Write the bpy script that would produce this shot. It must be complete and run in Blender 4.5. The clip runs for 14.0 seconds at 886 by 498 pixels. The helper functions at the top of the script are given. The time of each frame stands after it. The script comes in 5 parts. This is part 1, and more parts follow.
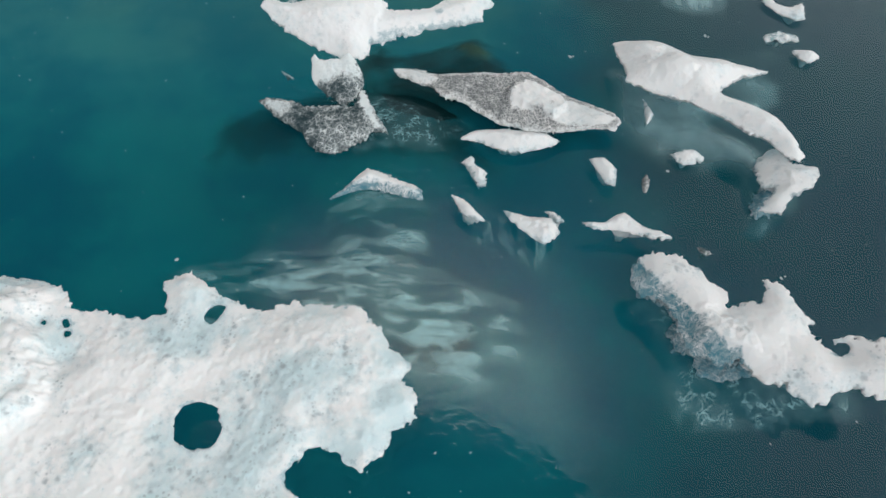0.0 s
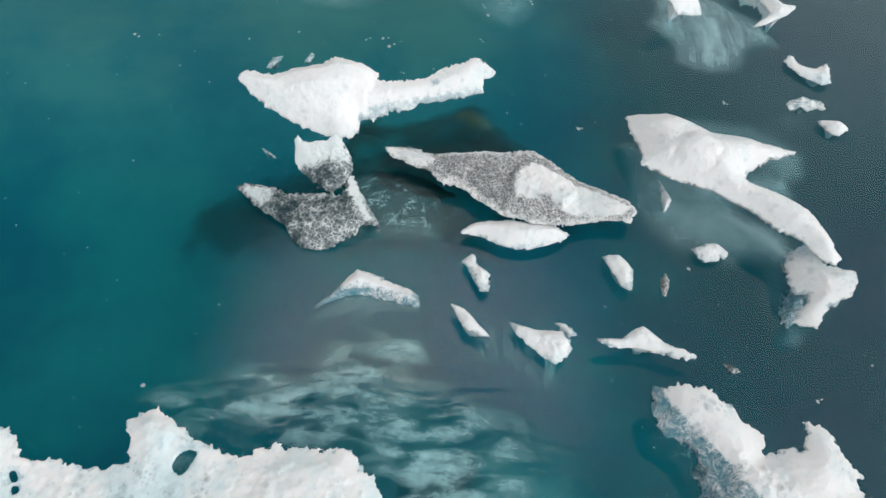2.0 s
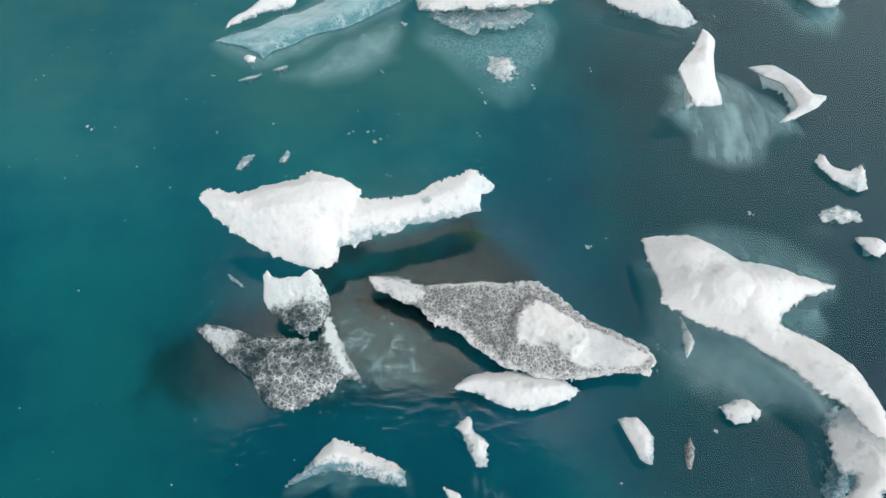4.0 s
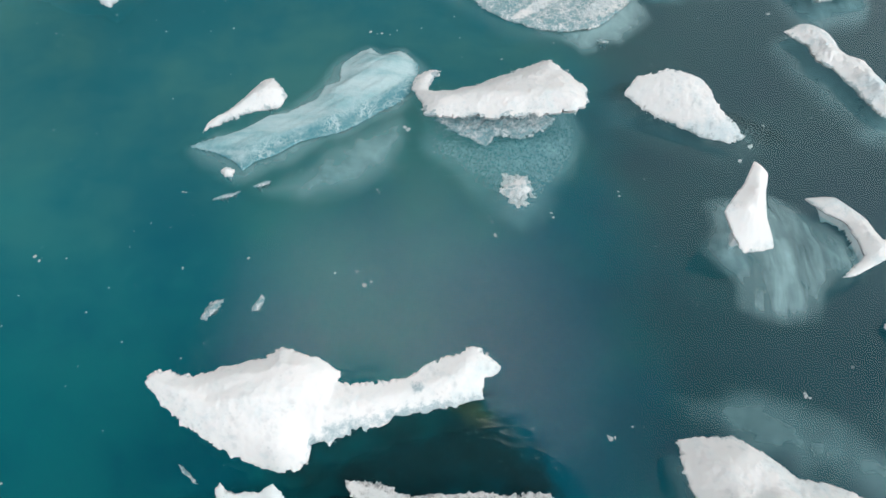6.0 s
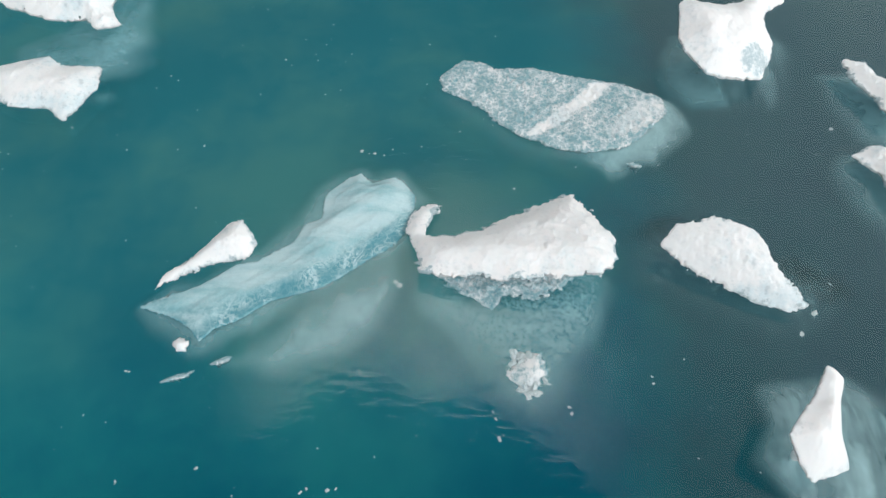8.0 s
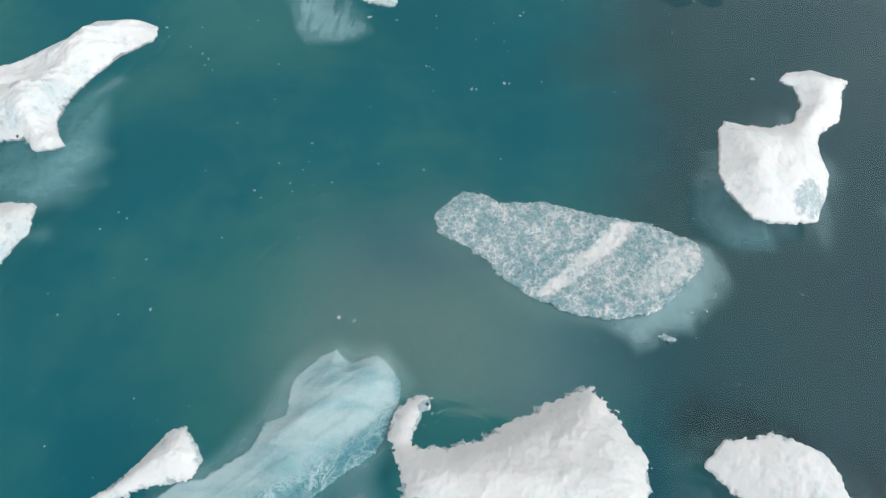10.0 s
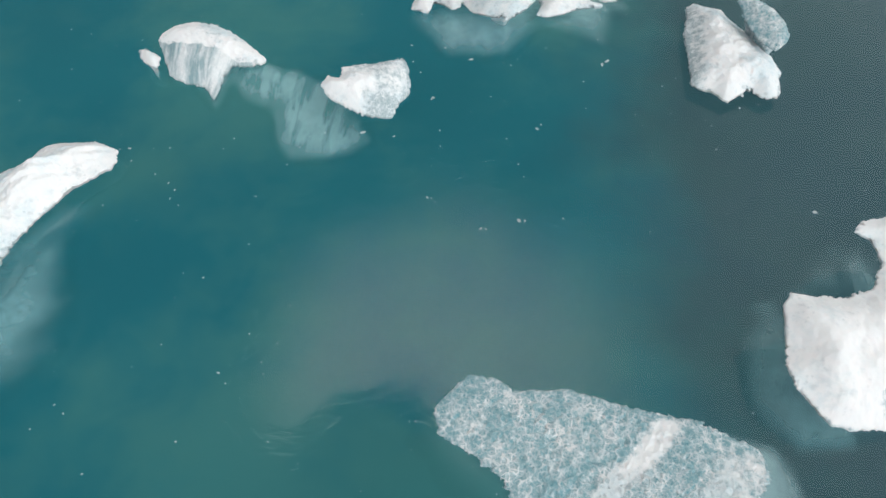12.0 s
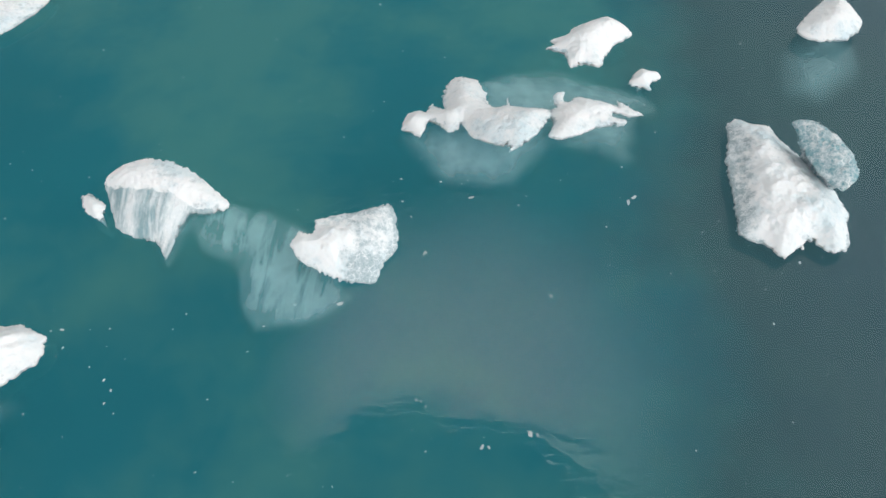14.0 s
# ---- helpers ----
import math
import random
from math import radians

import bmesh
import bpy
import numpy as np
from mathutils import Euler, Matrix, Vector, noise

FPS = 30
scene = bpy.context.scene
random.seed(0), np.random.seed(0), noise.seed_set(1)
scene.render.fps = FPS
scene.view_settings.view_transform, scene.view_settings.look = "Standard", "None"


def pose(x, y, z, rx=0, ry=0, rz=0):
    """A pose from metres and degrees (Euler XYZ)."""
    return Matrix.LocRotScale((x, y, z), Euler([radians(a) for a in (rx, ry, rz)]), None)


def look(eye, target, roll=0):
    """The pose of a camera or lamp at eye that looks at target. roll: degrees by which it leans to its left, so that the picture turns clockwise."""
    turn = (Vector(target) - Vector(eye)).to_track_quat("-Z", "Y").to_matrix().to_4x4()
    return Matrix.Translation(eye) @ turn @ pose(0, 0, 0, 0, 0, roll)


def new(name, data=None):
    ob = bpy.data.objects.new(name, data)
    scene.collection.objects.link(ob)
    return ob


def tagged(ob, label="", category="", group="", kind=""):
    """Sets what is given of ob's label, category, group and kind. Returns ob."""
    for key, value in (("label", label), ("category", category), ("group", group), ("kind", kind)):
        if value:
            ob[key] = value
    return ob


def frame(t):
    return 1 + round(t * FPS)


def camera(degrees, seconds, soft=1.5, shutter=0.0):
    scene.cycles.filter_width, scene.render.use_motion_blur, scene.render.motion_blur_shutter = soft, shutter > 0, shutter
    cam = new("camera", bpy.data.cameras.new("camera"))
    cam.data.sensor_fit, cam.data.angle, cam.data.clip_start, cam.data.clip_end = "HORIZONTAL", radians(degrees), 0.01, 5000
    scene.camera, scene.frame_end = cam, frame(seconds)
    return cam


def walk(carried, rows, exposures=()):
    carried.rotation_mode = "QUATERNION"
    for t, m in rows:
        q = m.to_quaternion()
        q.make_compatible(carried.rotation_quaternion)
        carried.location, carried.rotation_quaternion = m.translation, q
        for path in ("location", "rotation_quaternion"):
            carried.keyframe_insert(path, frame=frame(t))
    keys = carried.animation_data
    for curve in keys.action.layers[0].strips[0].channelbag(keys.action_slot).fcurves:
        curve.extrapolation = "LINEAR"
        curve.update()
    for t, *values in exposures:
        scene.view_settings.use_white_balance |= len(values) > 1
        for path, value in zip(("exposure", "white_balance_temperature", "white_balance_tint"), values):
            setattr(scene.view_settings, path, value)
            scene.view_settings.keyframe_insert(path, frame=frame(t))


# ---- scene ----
cam = camera(70.0, 14.0)
# seconds, x, y, z, yaw, pitch, roll
ROWS = [
    (0, -0.000, 0.000, 15.837, -0.00, -55.72, -0.89),
    (0.5, -0.050, 0.886, 15.919, -0.18, -56.00, -1.00),
    (1, -0.097, 1.865, 16.004, -0.35, -56.21, -1.13),
    (1.5, -0.156, 2.930, 16.077, -0.48, -56.41, -1.26),
    (2, -0.204, 4.062, 16.130, -0.63, -56.62, -1.40),
    (2.5, -0.237, 5.292, 16.173, -0.74, -56.78, -1.57),
    (2.7, -0.249, 5.802, 16.191, -0.76, -56.82, -1.63),
    (4.8, -0.053, 11.240, 16.360, -0.84, -57.11, -2.19),
    (5, -0.045, 11.818, 16.361, -0.34, -57.15, -2.17),
    (5.5, 0.087, 13.299, 16.357, 0.81, -57.25, -2.12),
    (6, 0.323, 14.887, 16.349, 1.48, -57.23, -2.01),
    (6.5, 0.520, 16.436, 16.311, 2.06, -57.21, -1.79),
    (7, 0.676, 18.012, 16.248, 2.59, -57.13, -1.53),
    (7.5, 0.752, 19.624, 16.177, 3.04, -56.99, -1.30),
    (8, 0.776, 21.177, 16.108, 3.33, -56.88, -1.11),
    (8.2, 0.771, 21.808, 16.086, 3.44, -56.80, -1.04),
    (10.3, 0.803, 28.250, 15.818, 4.12, -56.06, -0.72),
    (10.5, 0.805, 28.852, 15.797, 4.21, -55.98, -0.64),
    (11, 0.805, 30.318, 15.740, 4.40, -55.82, -0.40),
    (11.5, 0.751, 31.872, 15.707, 4.53, -55.58, -0.08),
    (12, 0.696, 33.402, 15.683, 4.63, -55.41, 0.30),
    (12.5, 0.734, 34.997, 15.677, 4.67, -55.23, 0.69),
    (13, 0.802, 36.582, 15.655, 4.72, -55.14, 1.11),
    (13.5, 0.844, 38.232, 15.625, 4.81, -55.05, 1.60),
    (14, 0.862, 40.016, 15.594, 4.81, -54.86, 2.11),
]
walk(cam, [(t, pose(x, y, z, 90 + pitch, roll, yaw)) for t, x, y, z, yaw, pitch, roll in ROWS],
     exposures=[(0.0, -0.98), (1.0, -0.92), (2.5, -0.76), (5.0, -0.75), (7.5, -0.66), (10.5, -0.80), (14.0, -0.70)])

# ---- light ----
SUN_ELEVATION, SUN_AZIMUTH = radians(48), radians(112)   # azimuth from +y towards +x
world = bpy.data.worlds.new("sky")
scene.world = world
world.use_nodes = True
wn, wl = world.node_tree.nodes, world.node_tree.links
wn.clear()


def wnode(kind, **inputs):
    n = wn.new(kind)
    for k, v in inputs.items():
        n.inputs[k].default_value = v
    return n


def wmath(op, a, b=None, c=None, clamp=False):
    n = wn.new("ShaderNodeMath")
    n.operation, n.use_clamp = op, clamp
    for i, v in enumerate((a, b, c)):
        if v is None:
            continue
        if isinstance(v, (int, float)):
            n.inputs[i].default_value = v
        else:
            wl.new(v, n.inputs[i])
    return n.outputs[0]


sky = wn.new("ShaderNodeTexSky")
sky.sky_type, sky.sun_disc = "NISHITA", False
sky.sun_elevation, sky.sun_rotation = SUN_ELEVATION, SUN_AZIMUTH
sky_bg = wnode("ShaderNodeBackground", Strength=0.05)
wl.new(sky.outputs[0], sky_bg.inputs[0])
way = wn.new("ShaderNodeTexCoord").outputs["Generated"]
cloud_noise = wnode("ShaderNodeTexNoise", Scale=2.3, Detail=6.0, Roughness=0.55, Distortion=0.3)
wl.new(way, cloud_noise.inputs["Vector"])
# a broken overcast: thick bright cloud to the east, thin grey to the north, and a blue opening high overhead
axes = wn.new("ShaderNodeSeparateXYZ")
wl.new(way, axes.inputs[0])
nz = wmath("SUBTRACT", cloud_noise.outputs[0], 0.5)


def toward_way(x, y, z):
    n = wn.new("ShaderNodeVectorMath")
    n.operation = "DOT_PRODUCT"
    wl.new(way, n.inputs[0])
    n.inputs[1].default_value = Vector((x, y, z)).normalized()
    return n.outputs["Value"]


def wramp(value, a, b):
    n = wn.new("ShaderNodeMapRange")
    n.interpolation_type = "SMOOTHSTEP"
    wl.new(value, n.inputs[0])
    n.inputs[1].default_value, n.inputs[2].default_value = a, b
    return n.outputs[0]


wisps = wnode("ShaderNodeTexNoise", Scale=11.0, Detail=5.0, Roughness=0.6, Distortion=0.5)
wl.new(way, wisps.inputs["Vector"])
ragged = wmath("MULTIPLY_ADD", wmath("SUBTRACT", wisps.outputs[0], 0.5), 0.03, wmath("MULTIPLY", nz, 0.05))
gap = wramp(wmath("ADD", ragged, toward_way(-0.045, 0.05, 0.998)), 0.947, 0.950)
bank = wramp(wmath("MULTIPLY_ADD", nz, 0.05, toward_way(-0.02, 0.385, 0.92)), 0.945, 1.004)
east = wramp(wmath("MULTIPLY_ADD", nz, 0.35, axes.outputs[0]), 0.04, 0.66)
north = wramp(wmath("MULTIPLY_ADD", nz, 0.5, axes.outputs[1]), 0.50, 0.90)
cover = wramp(wmath("ADD", cloud_noise.outputs[0], wmath("MULTIPLY", wmath("MAXIMUM", east, wmath("MAXIMUM", bank, north)), 0.35)), 0.36, 0.62)
closed = wmath("MULTIPLY", cover, wmath("SUBTRACT", 1.0, gap))
cloud_bg = wnode("ShaderNodeBackground")
cloud_tint = wn.new("ShaderNodeMix")
cloud_tint.data_type = "RGBA"
wl.new(bank, cloud_tint.inputs[0])
cloud_tint.inputs[6].default_value, cloud_tint.inputs[7].default_value = (0.98, 0.985, 0.985, 1), (1.0, 0.91, 0.76, 1)
wl.new(cloud_tint.outputs[2], cloud_bg.inputs["Color"])
glow = wmath("MULTIPLY_ADD", east, 1.75, wmath("MULTIPLY_ADD", north, 0.06, 0.15))
# south and west brightness is added out of view, to fill the near faces
south = wramp(wmath("MULTIPLY_ADD", nz, 0.4, wmath("MULTIPLY", axes.outputs[1], -1.0)), -0.05, 0.6)
glow = wmath("MULTIPLY_ADD", south, 1.9, glow)
west = wramp(wmath("MULTIPLY", axes.outputs[0], -1.0), 0.66, 0.86)
glow = wmath("MULTIPLY_ADD", west, 1.0, glow)
wl.new(wmath("MULTIPLY_ADD", bank, 4.0, glow), cloud_bg.inputs["Strength"])
blend = wn.new("ShaderNodeMixShader")
wl.new(closed, blend.inputs[0])
wl.new(sky_bg.outputs[0], blend.inputs[1])
wl.new(cloud_bg.outputs[0], blend.inputs[2])
wl.new(blend.outputs[0], wn.new("ShaderNodeOutputWorld").inputs[0])

sun = new("sun", bpy.data.lights.new("sun", "SUN"))
sun.data.energy, sun.data.angle, sun.data.color = 0.85, radians(32.0), (1.0, 0.995, 0.985)
toward = Vector((math.sin(SUN_AZIMUTH) * math.cos(SUN_ELEVATION), math.cos(SUN_AZIMUTH) * math.cos(SUN_ELEVATION), math.sin(SUN_ELEVATION)))
sun.matrix_world = look(toward * 60 + Vector((0, 30, 0)), (0, 30, 0))


# ---- materials ----
class Graph:
    """A short hand for node materials."""

    def __init__(self, name):
        self.mat = bpy.data.materials.new(name)
        self.mat.use_nodes = True
        self.tree = self.mat.node_tree
        self.tree.nodes.clear()
        self.out = self.tree.nodes.new("ShaderNodeOutputMaterial")
        self.place = self.tree.nodes.new("ShaderNodeTexCoord").outputs["Object"]

    def put(self, socket, v):
        if isinstance(v, bpy.types.NodeSocket):
            self.tree.links.new(v, socket)
        else:
            socket.default_value = v

    def node(self, kind, **inputs):
        n = self.tree.nodes.new(kind)
        for k, v in inputs.items():
            self.put(n.inputs[k], v)
        return n

    def noise(self, scale, detail=4.0, rough=0.55, distort=0.0, vector=None):
        return self.node("ShaderNodeTexNoise", Vector=vector or self.place, Scale=scale, Detail=detail, Roughness=rough, Distortion=distort).outputs[0]

    def cells(self, scale, feature="F1", vector=None):
        n = self.node("ShaderNodeTexVoronoi", Vector=vector or self.place, Scale=scale)
        n.feature = feature
        return n.outputs["Distance"]

    def stretch(self, sx, sy, sz, turn=0.0):
        n = self.node("ShaderNodeMapping", Vector=self.place)
        n.inputs["Scale"].default_value = (sx, sy, sz)
        n.inputs["Rotation"].default_value = (0, 0, radians(turn))
        return n.outputs[0]

    def ramp(self, v, a, b, lo=0.0, hi=1.0):
        n = self.tree.nodes.new("ShaderNodeMapRange")
        n.interpolation_type = "SMOOTHSTEP"
        self.put(n.inputs[0], v)
        for i, x in enumerate((a, b, lo, hi)):
            n.inputs[1 + i].default_value = x
        return n.outputs[0]

    def math(self, op, a, b=0.0, c=0.0):
        n = self.tree.nodes.new("ShaderNodeMath")
        n.operation = op
        for i, v in enumerate((a, b, c)):
            self.put(n.inputs[i], v)
        return n.outputs[0]

    def mix(self, fac, a, b):
        n = self.tree.nodes.new("ShaderNodeMix")
        n.data_type = "RGBA"
        self.put(n.inputs[0], fac)
        for s, v in ((n.inputs[6], a), (n.inputs[7], b)):
            self.put(s, (*v, 1) if isinstance(v, tuple) else v)
        return n.outputs[2]

    def warped(self, scale, amount):
        """The place, shaken by noise, so that cells lose their straight edges."""
        n = self.tree.nodes.new("ShaderNodeVectorMath")
        n.operation = "MULTIPLY_ADD"
        self.put(n.inputs[0], self.node("ShaderNodeTexNoise", Vector=self.place, Scale=scale, Detail=5.0, Roughness=0.65).outputs["Color"])
        n.inputs[1].default_value = (amount,) * 3
        self.put(n.inputs[2], self.place)
        return n.outputs[0]

    def attribute(self, name):
        n = self.tree.nodes.new("ShaderNodeAttribute")
        n.attribute_name = name
        return n.outputs["Fac"]

    def bump(self, height, strength, distance, normal=None):
        n = self.node("ShaderNodeBump", Height=height, Strength=strength, Distance=distance)
        if normal is not None:
            self.put(n.inputs["Normal"], normal)
        return n.outputs[0]

    def principled(self, **inputs):
        return self.node("ShaderNodeBsdfPrincipled", **{k.replace("_", " "): v for k, v in inputs.items()}).outputs[0]

    def shader_mix(self, fac, a, b):
        n = self.tree.nodes.new("ShaderNodeMixShader")
        self.put(n.inputs[0], fac)
        self.put(n.inputs[1], a)
        self.put(n.inputs[2], b)
        return n.outputs[0]

    def done(self, shader):
        self.tree.links.new(shader, self.out.inputs["Surface"])
        return self.mat


def ice_material(name, white, blue, bare, blueness=0.35, web_scale=6.0, web=0.10, gaps=0.15, grit=0.5, rough=0.5, milk=0.5, relief_strength=0.35, mingle=1.5, streaks=None, facets=0.5, comb=None, swirl=None, even=0.45):
    """Weathered glacier ice: the attribute snow tells crusted white ice (1) from bare, wet, crystalline ice (0)."""
    g = Graph(name)
    snow = g.attribute("snow")
    fine = g.noise(14.0, 5.0, 0.65)
    tint_noise = g.noise(0.55, 4.0, 0.6)
    if streaks is not None:
        tint_noise = g.math("MULTIPLY_ADD", g.noise(1.0, 5.0, 0.6, 0.4, g.stretch(0.3, 1.5, 1.0, streaks)), 0.6, g.math("MULTIPLY", tint_noise, 0.4))
    tint = g.ramp(g.math("MULTIPLY_ADD", fine, 0.15, tint_noise), 0.66 - blueness * 0.3, 0.86 - blueness * 0.2)
    crust = g.mix(tint, white, blue)
    # melt pits: broad grey-blue hollows, and small dark cups that stand together in patches
    shaken = g.warped(3.5, 0.22)
    field = g.ramp(g.noise(0.75, 4.0, 0.6), 0.40, 0.60)
    hollow = g.math("MULTIPLY", g.ramp(g.noise(3.6, 5.0, 0.66), 0.47, 0.66), field)
    crust = g.mix(g.math("MULTIPLY", hollow, 0.2 + grit * 0.45), crust, (0.56, 0.69, 0.74))
    cups = g.math("MAXIMUM", g.ramp(g.cells(3.6, "F1", shaken), 0.12, 0.46, 1.0, 0.0), g.ramp(g.cells(7.5, "F1", g.warped(6.0, 0.12)), 0.1, 0.4, 0.8, 0.0))
    cups = g.math("MULTIPLY", g.math("MULTIPLY", cups, g.ramp(g.noise(2.2, 3.0, 0.6), 0.42, 0.60)), field)
    crust = g.mix(g.math("MULTIPLY", cups, 0.2 + grit * 0.75), crust, (0.36, 0.43, 0.46))
    # bare ice: clear crystals with white seams between them, some of them full of bubbles
    mesh_web = g.ramp(g.cells(web_scale, "DISTANCE_TO_EDGE", g.warped(web_scale * 0.9, 1.1 / web_scale)), 0.0, web, 1.0, 0.0)
    fine_web = g.math("MULTIPLY", g.ramp(g.cells(web_scale * 2.3, "DISTANCE_TO_EDGE", g.warped(web_scale * 1.6, 0.7 / web_scale)), 0.0, web * 1.3, 1.0, 0.0), 0.6)
    if swirl is not None:
        # wet shattered ice: wandering white cracks instead of cells
        cracks = g.ramp(g.math("ABSOLUTE", g.math("SUBTRACT", g.noise(swirl, 6.0, 0.62, 1.6), 0.5)), 0.0, 0.055, 1.0, 0.0)
        mesh_web = g.math("MAXIMUM", cracks, g.math("MULTIPLY", mesh_web, 0.35))
        fine_web = g.math("MULTIPLY", g.ramp(g.math("ABSOLUTE", g.math("SUBTRACT", g.noise(swirl * 2.4, 5.0, 0.62, 1.2), 0.5)), 0.0, 0.05, 1.0, 0.0), 0.75)
    crystal = g.node("ShaderNodeTexVoronoi", Vector=g.warped(web_scale * 1.5, 0.5 / web_scale), Scale=web_scale * 1.4)
    tone = g.ramp(g.node("ShaderNodeSeparateColor", Color=crystal.outputs["Color"]).outputs[0], 0.30, 0.80)
    cloudy = g.ramp(g.noise(1.1, 6.0, 0.65), 0.36, 0.62)
    broken = g.ramp(g.noise(web_scale * 0.8, 4.0, 0.6), 0.34, 0.60, gaps, 1.0)
    grain = g.ramp(g.noise(web_scale * 2.5, 4.0, 0.7), 0.38, 0.68)
    seams = g.math("MULTIPLY", g.math("MAXIMUM", mesh_web, fine_web), broken)
    lacing = g.math("MAXIMUM", seams, g.math("MULTIPLY", g.math("MULTIPLY", tone, facets), grain))
    lacing = g.math("MULTIPLY", g.math("MAXIMUM", lacing, g.math("MULTIPLY", grain, milk)), g.math("MULTIPLY_ADD", cloudy, 1.0 - even, even))
    if comb is not None:
        lacing = g.math("MULTIPLY_ADD", lacing, 0.25, g.math("MULTIPLY", g.ramp(g.noise(3.2, 5.0, 0.6, 0.3, g.stretch(1.0, 0.14, 0.3, comb)), 0.34, 0.66), 0.75))
    clear = g.mix(lacing, bare, white)
    patch = g.ramp(g.math("ADD", snow, g.math("MULTIPLY", g.math("SUBTRACT", g.noise(4.0, 6.0, 0.72), 0.5), mingle)), 0.3, 0.75)
    colour = g.mix(patch, clear, crust)
    relief = g.math("ADD", g.math("MULTIPLY", g.noise(26.0, 4.0, 0.65), 0.45), g.math("MULTIPLY_ADD", cups, -0.9, g.math("MULTIPLY", g.noise(6.0, 5.0, 0.65), 0.9)))
    facing = g.math("MULTIPLY", g.math("SUBTRACT", 1.0, patch), g.math("MULTIPLY_ADD", seams, 0.5, g.math("MULTIPLY", tone, 0.7)))
    normal = g.bump(g.math("ADD", relief, facing), relief_strength, 0.03)
    return g.done(g.principled(Base_Color=colour, Roughness=g.math("MULTIPLY_ADD", patch, rough - 0.14, 0.14), IOR=1.31, Normal=normal,
                               Subsurface_Weight=0.3, Subsurface_Radius=(0.8, 0.95, 1.0), Subsurface_Scale=0.02))


WHITE = ice_material("white_ice", (0.87, 0.895, 0.905), (0.66, 0.79, 0.84), (0.32, 0.44, 0.48), grit=0.3, relief_strength=0.22)
BRIGHT = ice_material("bright_ice", (0.89, 0.91, 0.92), (0.74, 0.85, 0.88), (0.36, 0.50, 0.55), blueness=0.15, grit=0.15, relief_strength=0.09)
FLOE = ice_material("floe_ice", (0.95, 0.965, 0.97), (0.68, 0.83, 0.87), (0.36, 0.55, 0.61), blueness=0.5, grit=0.75, relief_strength=0.15)
DIRTY = ice_material("dirty_ice", (0.90, 0.91, 0.91), (0.70, 0.75, 0.76), (0.055, 0.075, 0.084), grit=0.25, web_scale=9.5, web=0.19, gaps=0.5, milk=0.22, facets=0.3, relief_strength=0.25, even=0.5)
DUSKY = ice_material("dusky_ice", (0.80, 0.86, 0.87), (0.62, 0.70, 0.72), (0.012, 0.040, 0.050), grit=0.25, web_scale=6.5, web=0.20, gaps=0.3, milk=0.30, facets=0.35, relief_strength=0.25, even=0.08)
CLEAR = ice_material("clear_ice", (0.90, 0.93, 0.94), (0.70, 0.80, 0.83), (0.14, 0.36, 0.42), web_scale=5.5, web=0.24, gaps=0.3, milk=0.62, facets=1.0, relief_strength=1.0)
GLASSY = ice_material("glassy_ice", (0.92, 0.94, 0.95), (0.70, 0.82, 0.86), (0.07, 0.25, 0.32), web_scale=3.4, web=0.06, milk=0.30, facets=0.7, relief_strength=0.8, swirl=2.2)
COMBED = ice_material("combed_ice", (0.89, 0.91, 0.92), (0.66, 0.77, 0.81), (0.24, 0.38, 0.42), web_scale=6.0, comb=4)
TEAL = ice_material("teal_ice", (0.55, 0.73, 0.765), (0.29, 0.54, 0.59), (0.10, 0.31, 0.37), blueness=0.7, web_scale=1.6, web=0.03, milk=0.15, grit=0.0, rough=0.25, relief_strength=0.06, mingle=0.5, streaks=-38, facets=0.3, swirl=1.3)


def drowned_material(name, colour, veined=0.0, turn=0.0, fade=1.0, patchy=(0.25, 0.72, 0.5), streak=1.7, grain=0.7, size=0.9, grain_size=5.0):
    """Ice under the water. The attribute solid is its opacity: thin ice is clear, and the murky water's haze is put
    into it.
    """
    g = Graph(name)
    solid = g.attribute("solid")
    streaks = g.noise(size, 5.0, 0.55, 0.3, g.stretch(1.0, streak, 1.0, turn))
    body = g.math("MULTIPLY", solid, g.ramp(streaks, patchy[0], patchy[1], patchy[2], 1.0))
    body = g.math("MULTIPLY", body, g.ramp(g.noise(grain_size, 5.0, 0.7), 0.35, 0.65, grain, 1.0))
    if veined:
        veins = g.ramp(g.cells(3.4, "DISTANCE_TO_EDGE", g.warped(2.6, 0.45)), 0.0, 0.10, 1.0, 0.0)
        veins = g.math("MAXIMUM", veins, g.math("MULTIPLY", g.ramp(g.cells(8.0, "DISTANCE_TO_EDGE", g.warped(6.0, 0.2)), 0.0, 0.14, 1.0, 0.0), 0.65))
        veins = g.math("MULTIPLY", veins, g.ramp(g.noise(2.4, 4.0, 0.6), 0.38, 0.6, 0.1, 1.0))
        body = g.math("MULTIPLY", body, g.math("MULTIPLY_ADD", veins, veined, 1.0 - veined))
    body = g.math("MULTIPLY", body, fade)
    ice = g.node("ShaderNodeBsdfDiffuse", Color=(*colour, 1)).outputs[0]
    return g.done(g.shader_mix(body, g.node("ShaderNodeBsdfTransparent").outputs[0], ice))


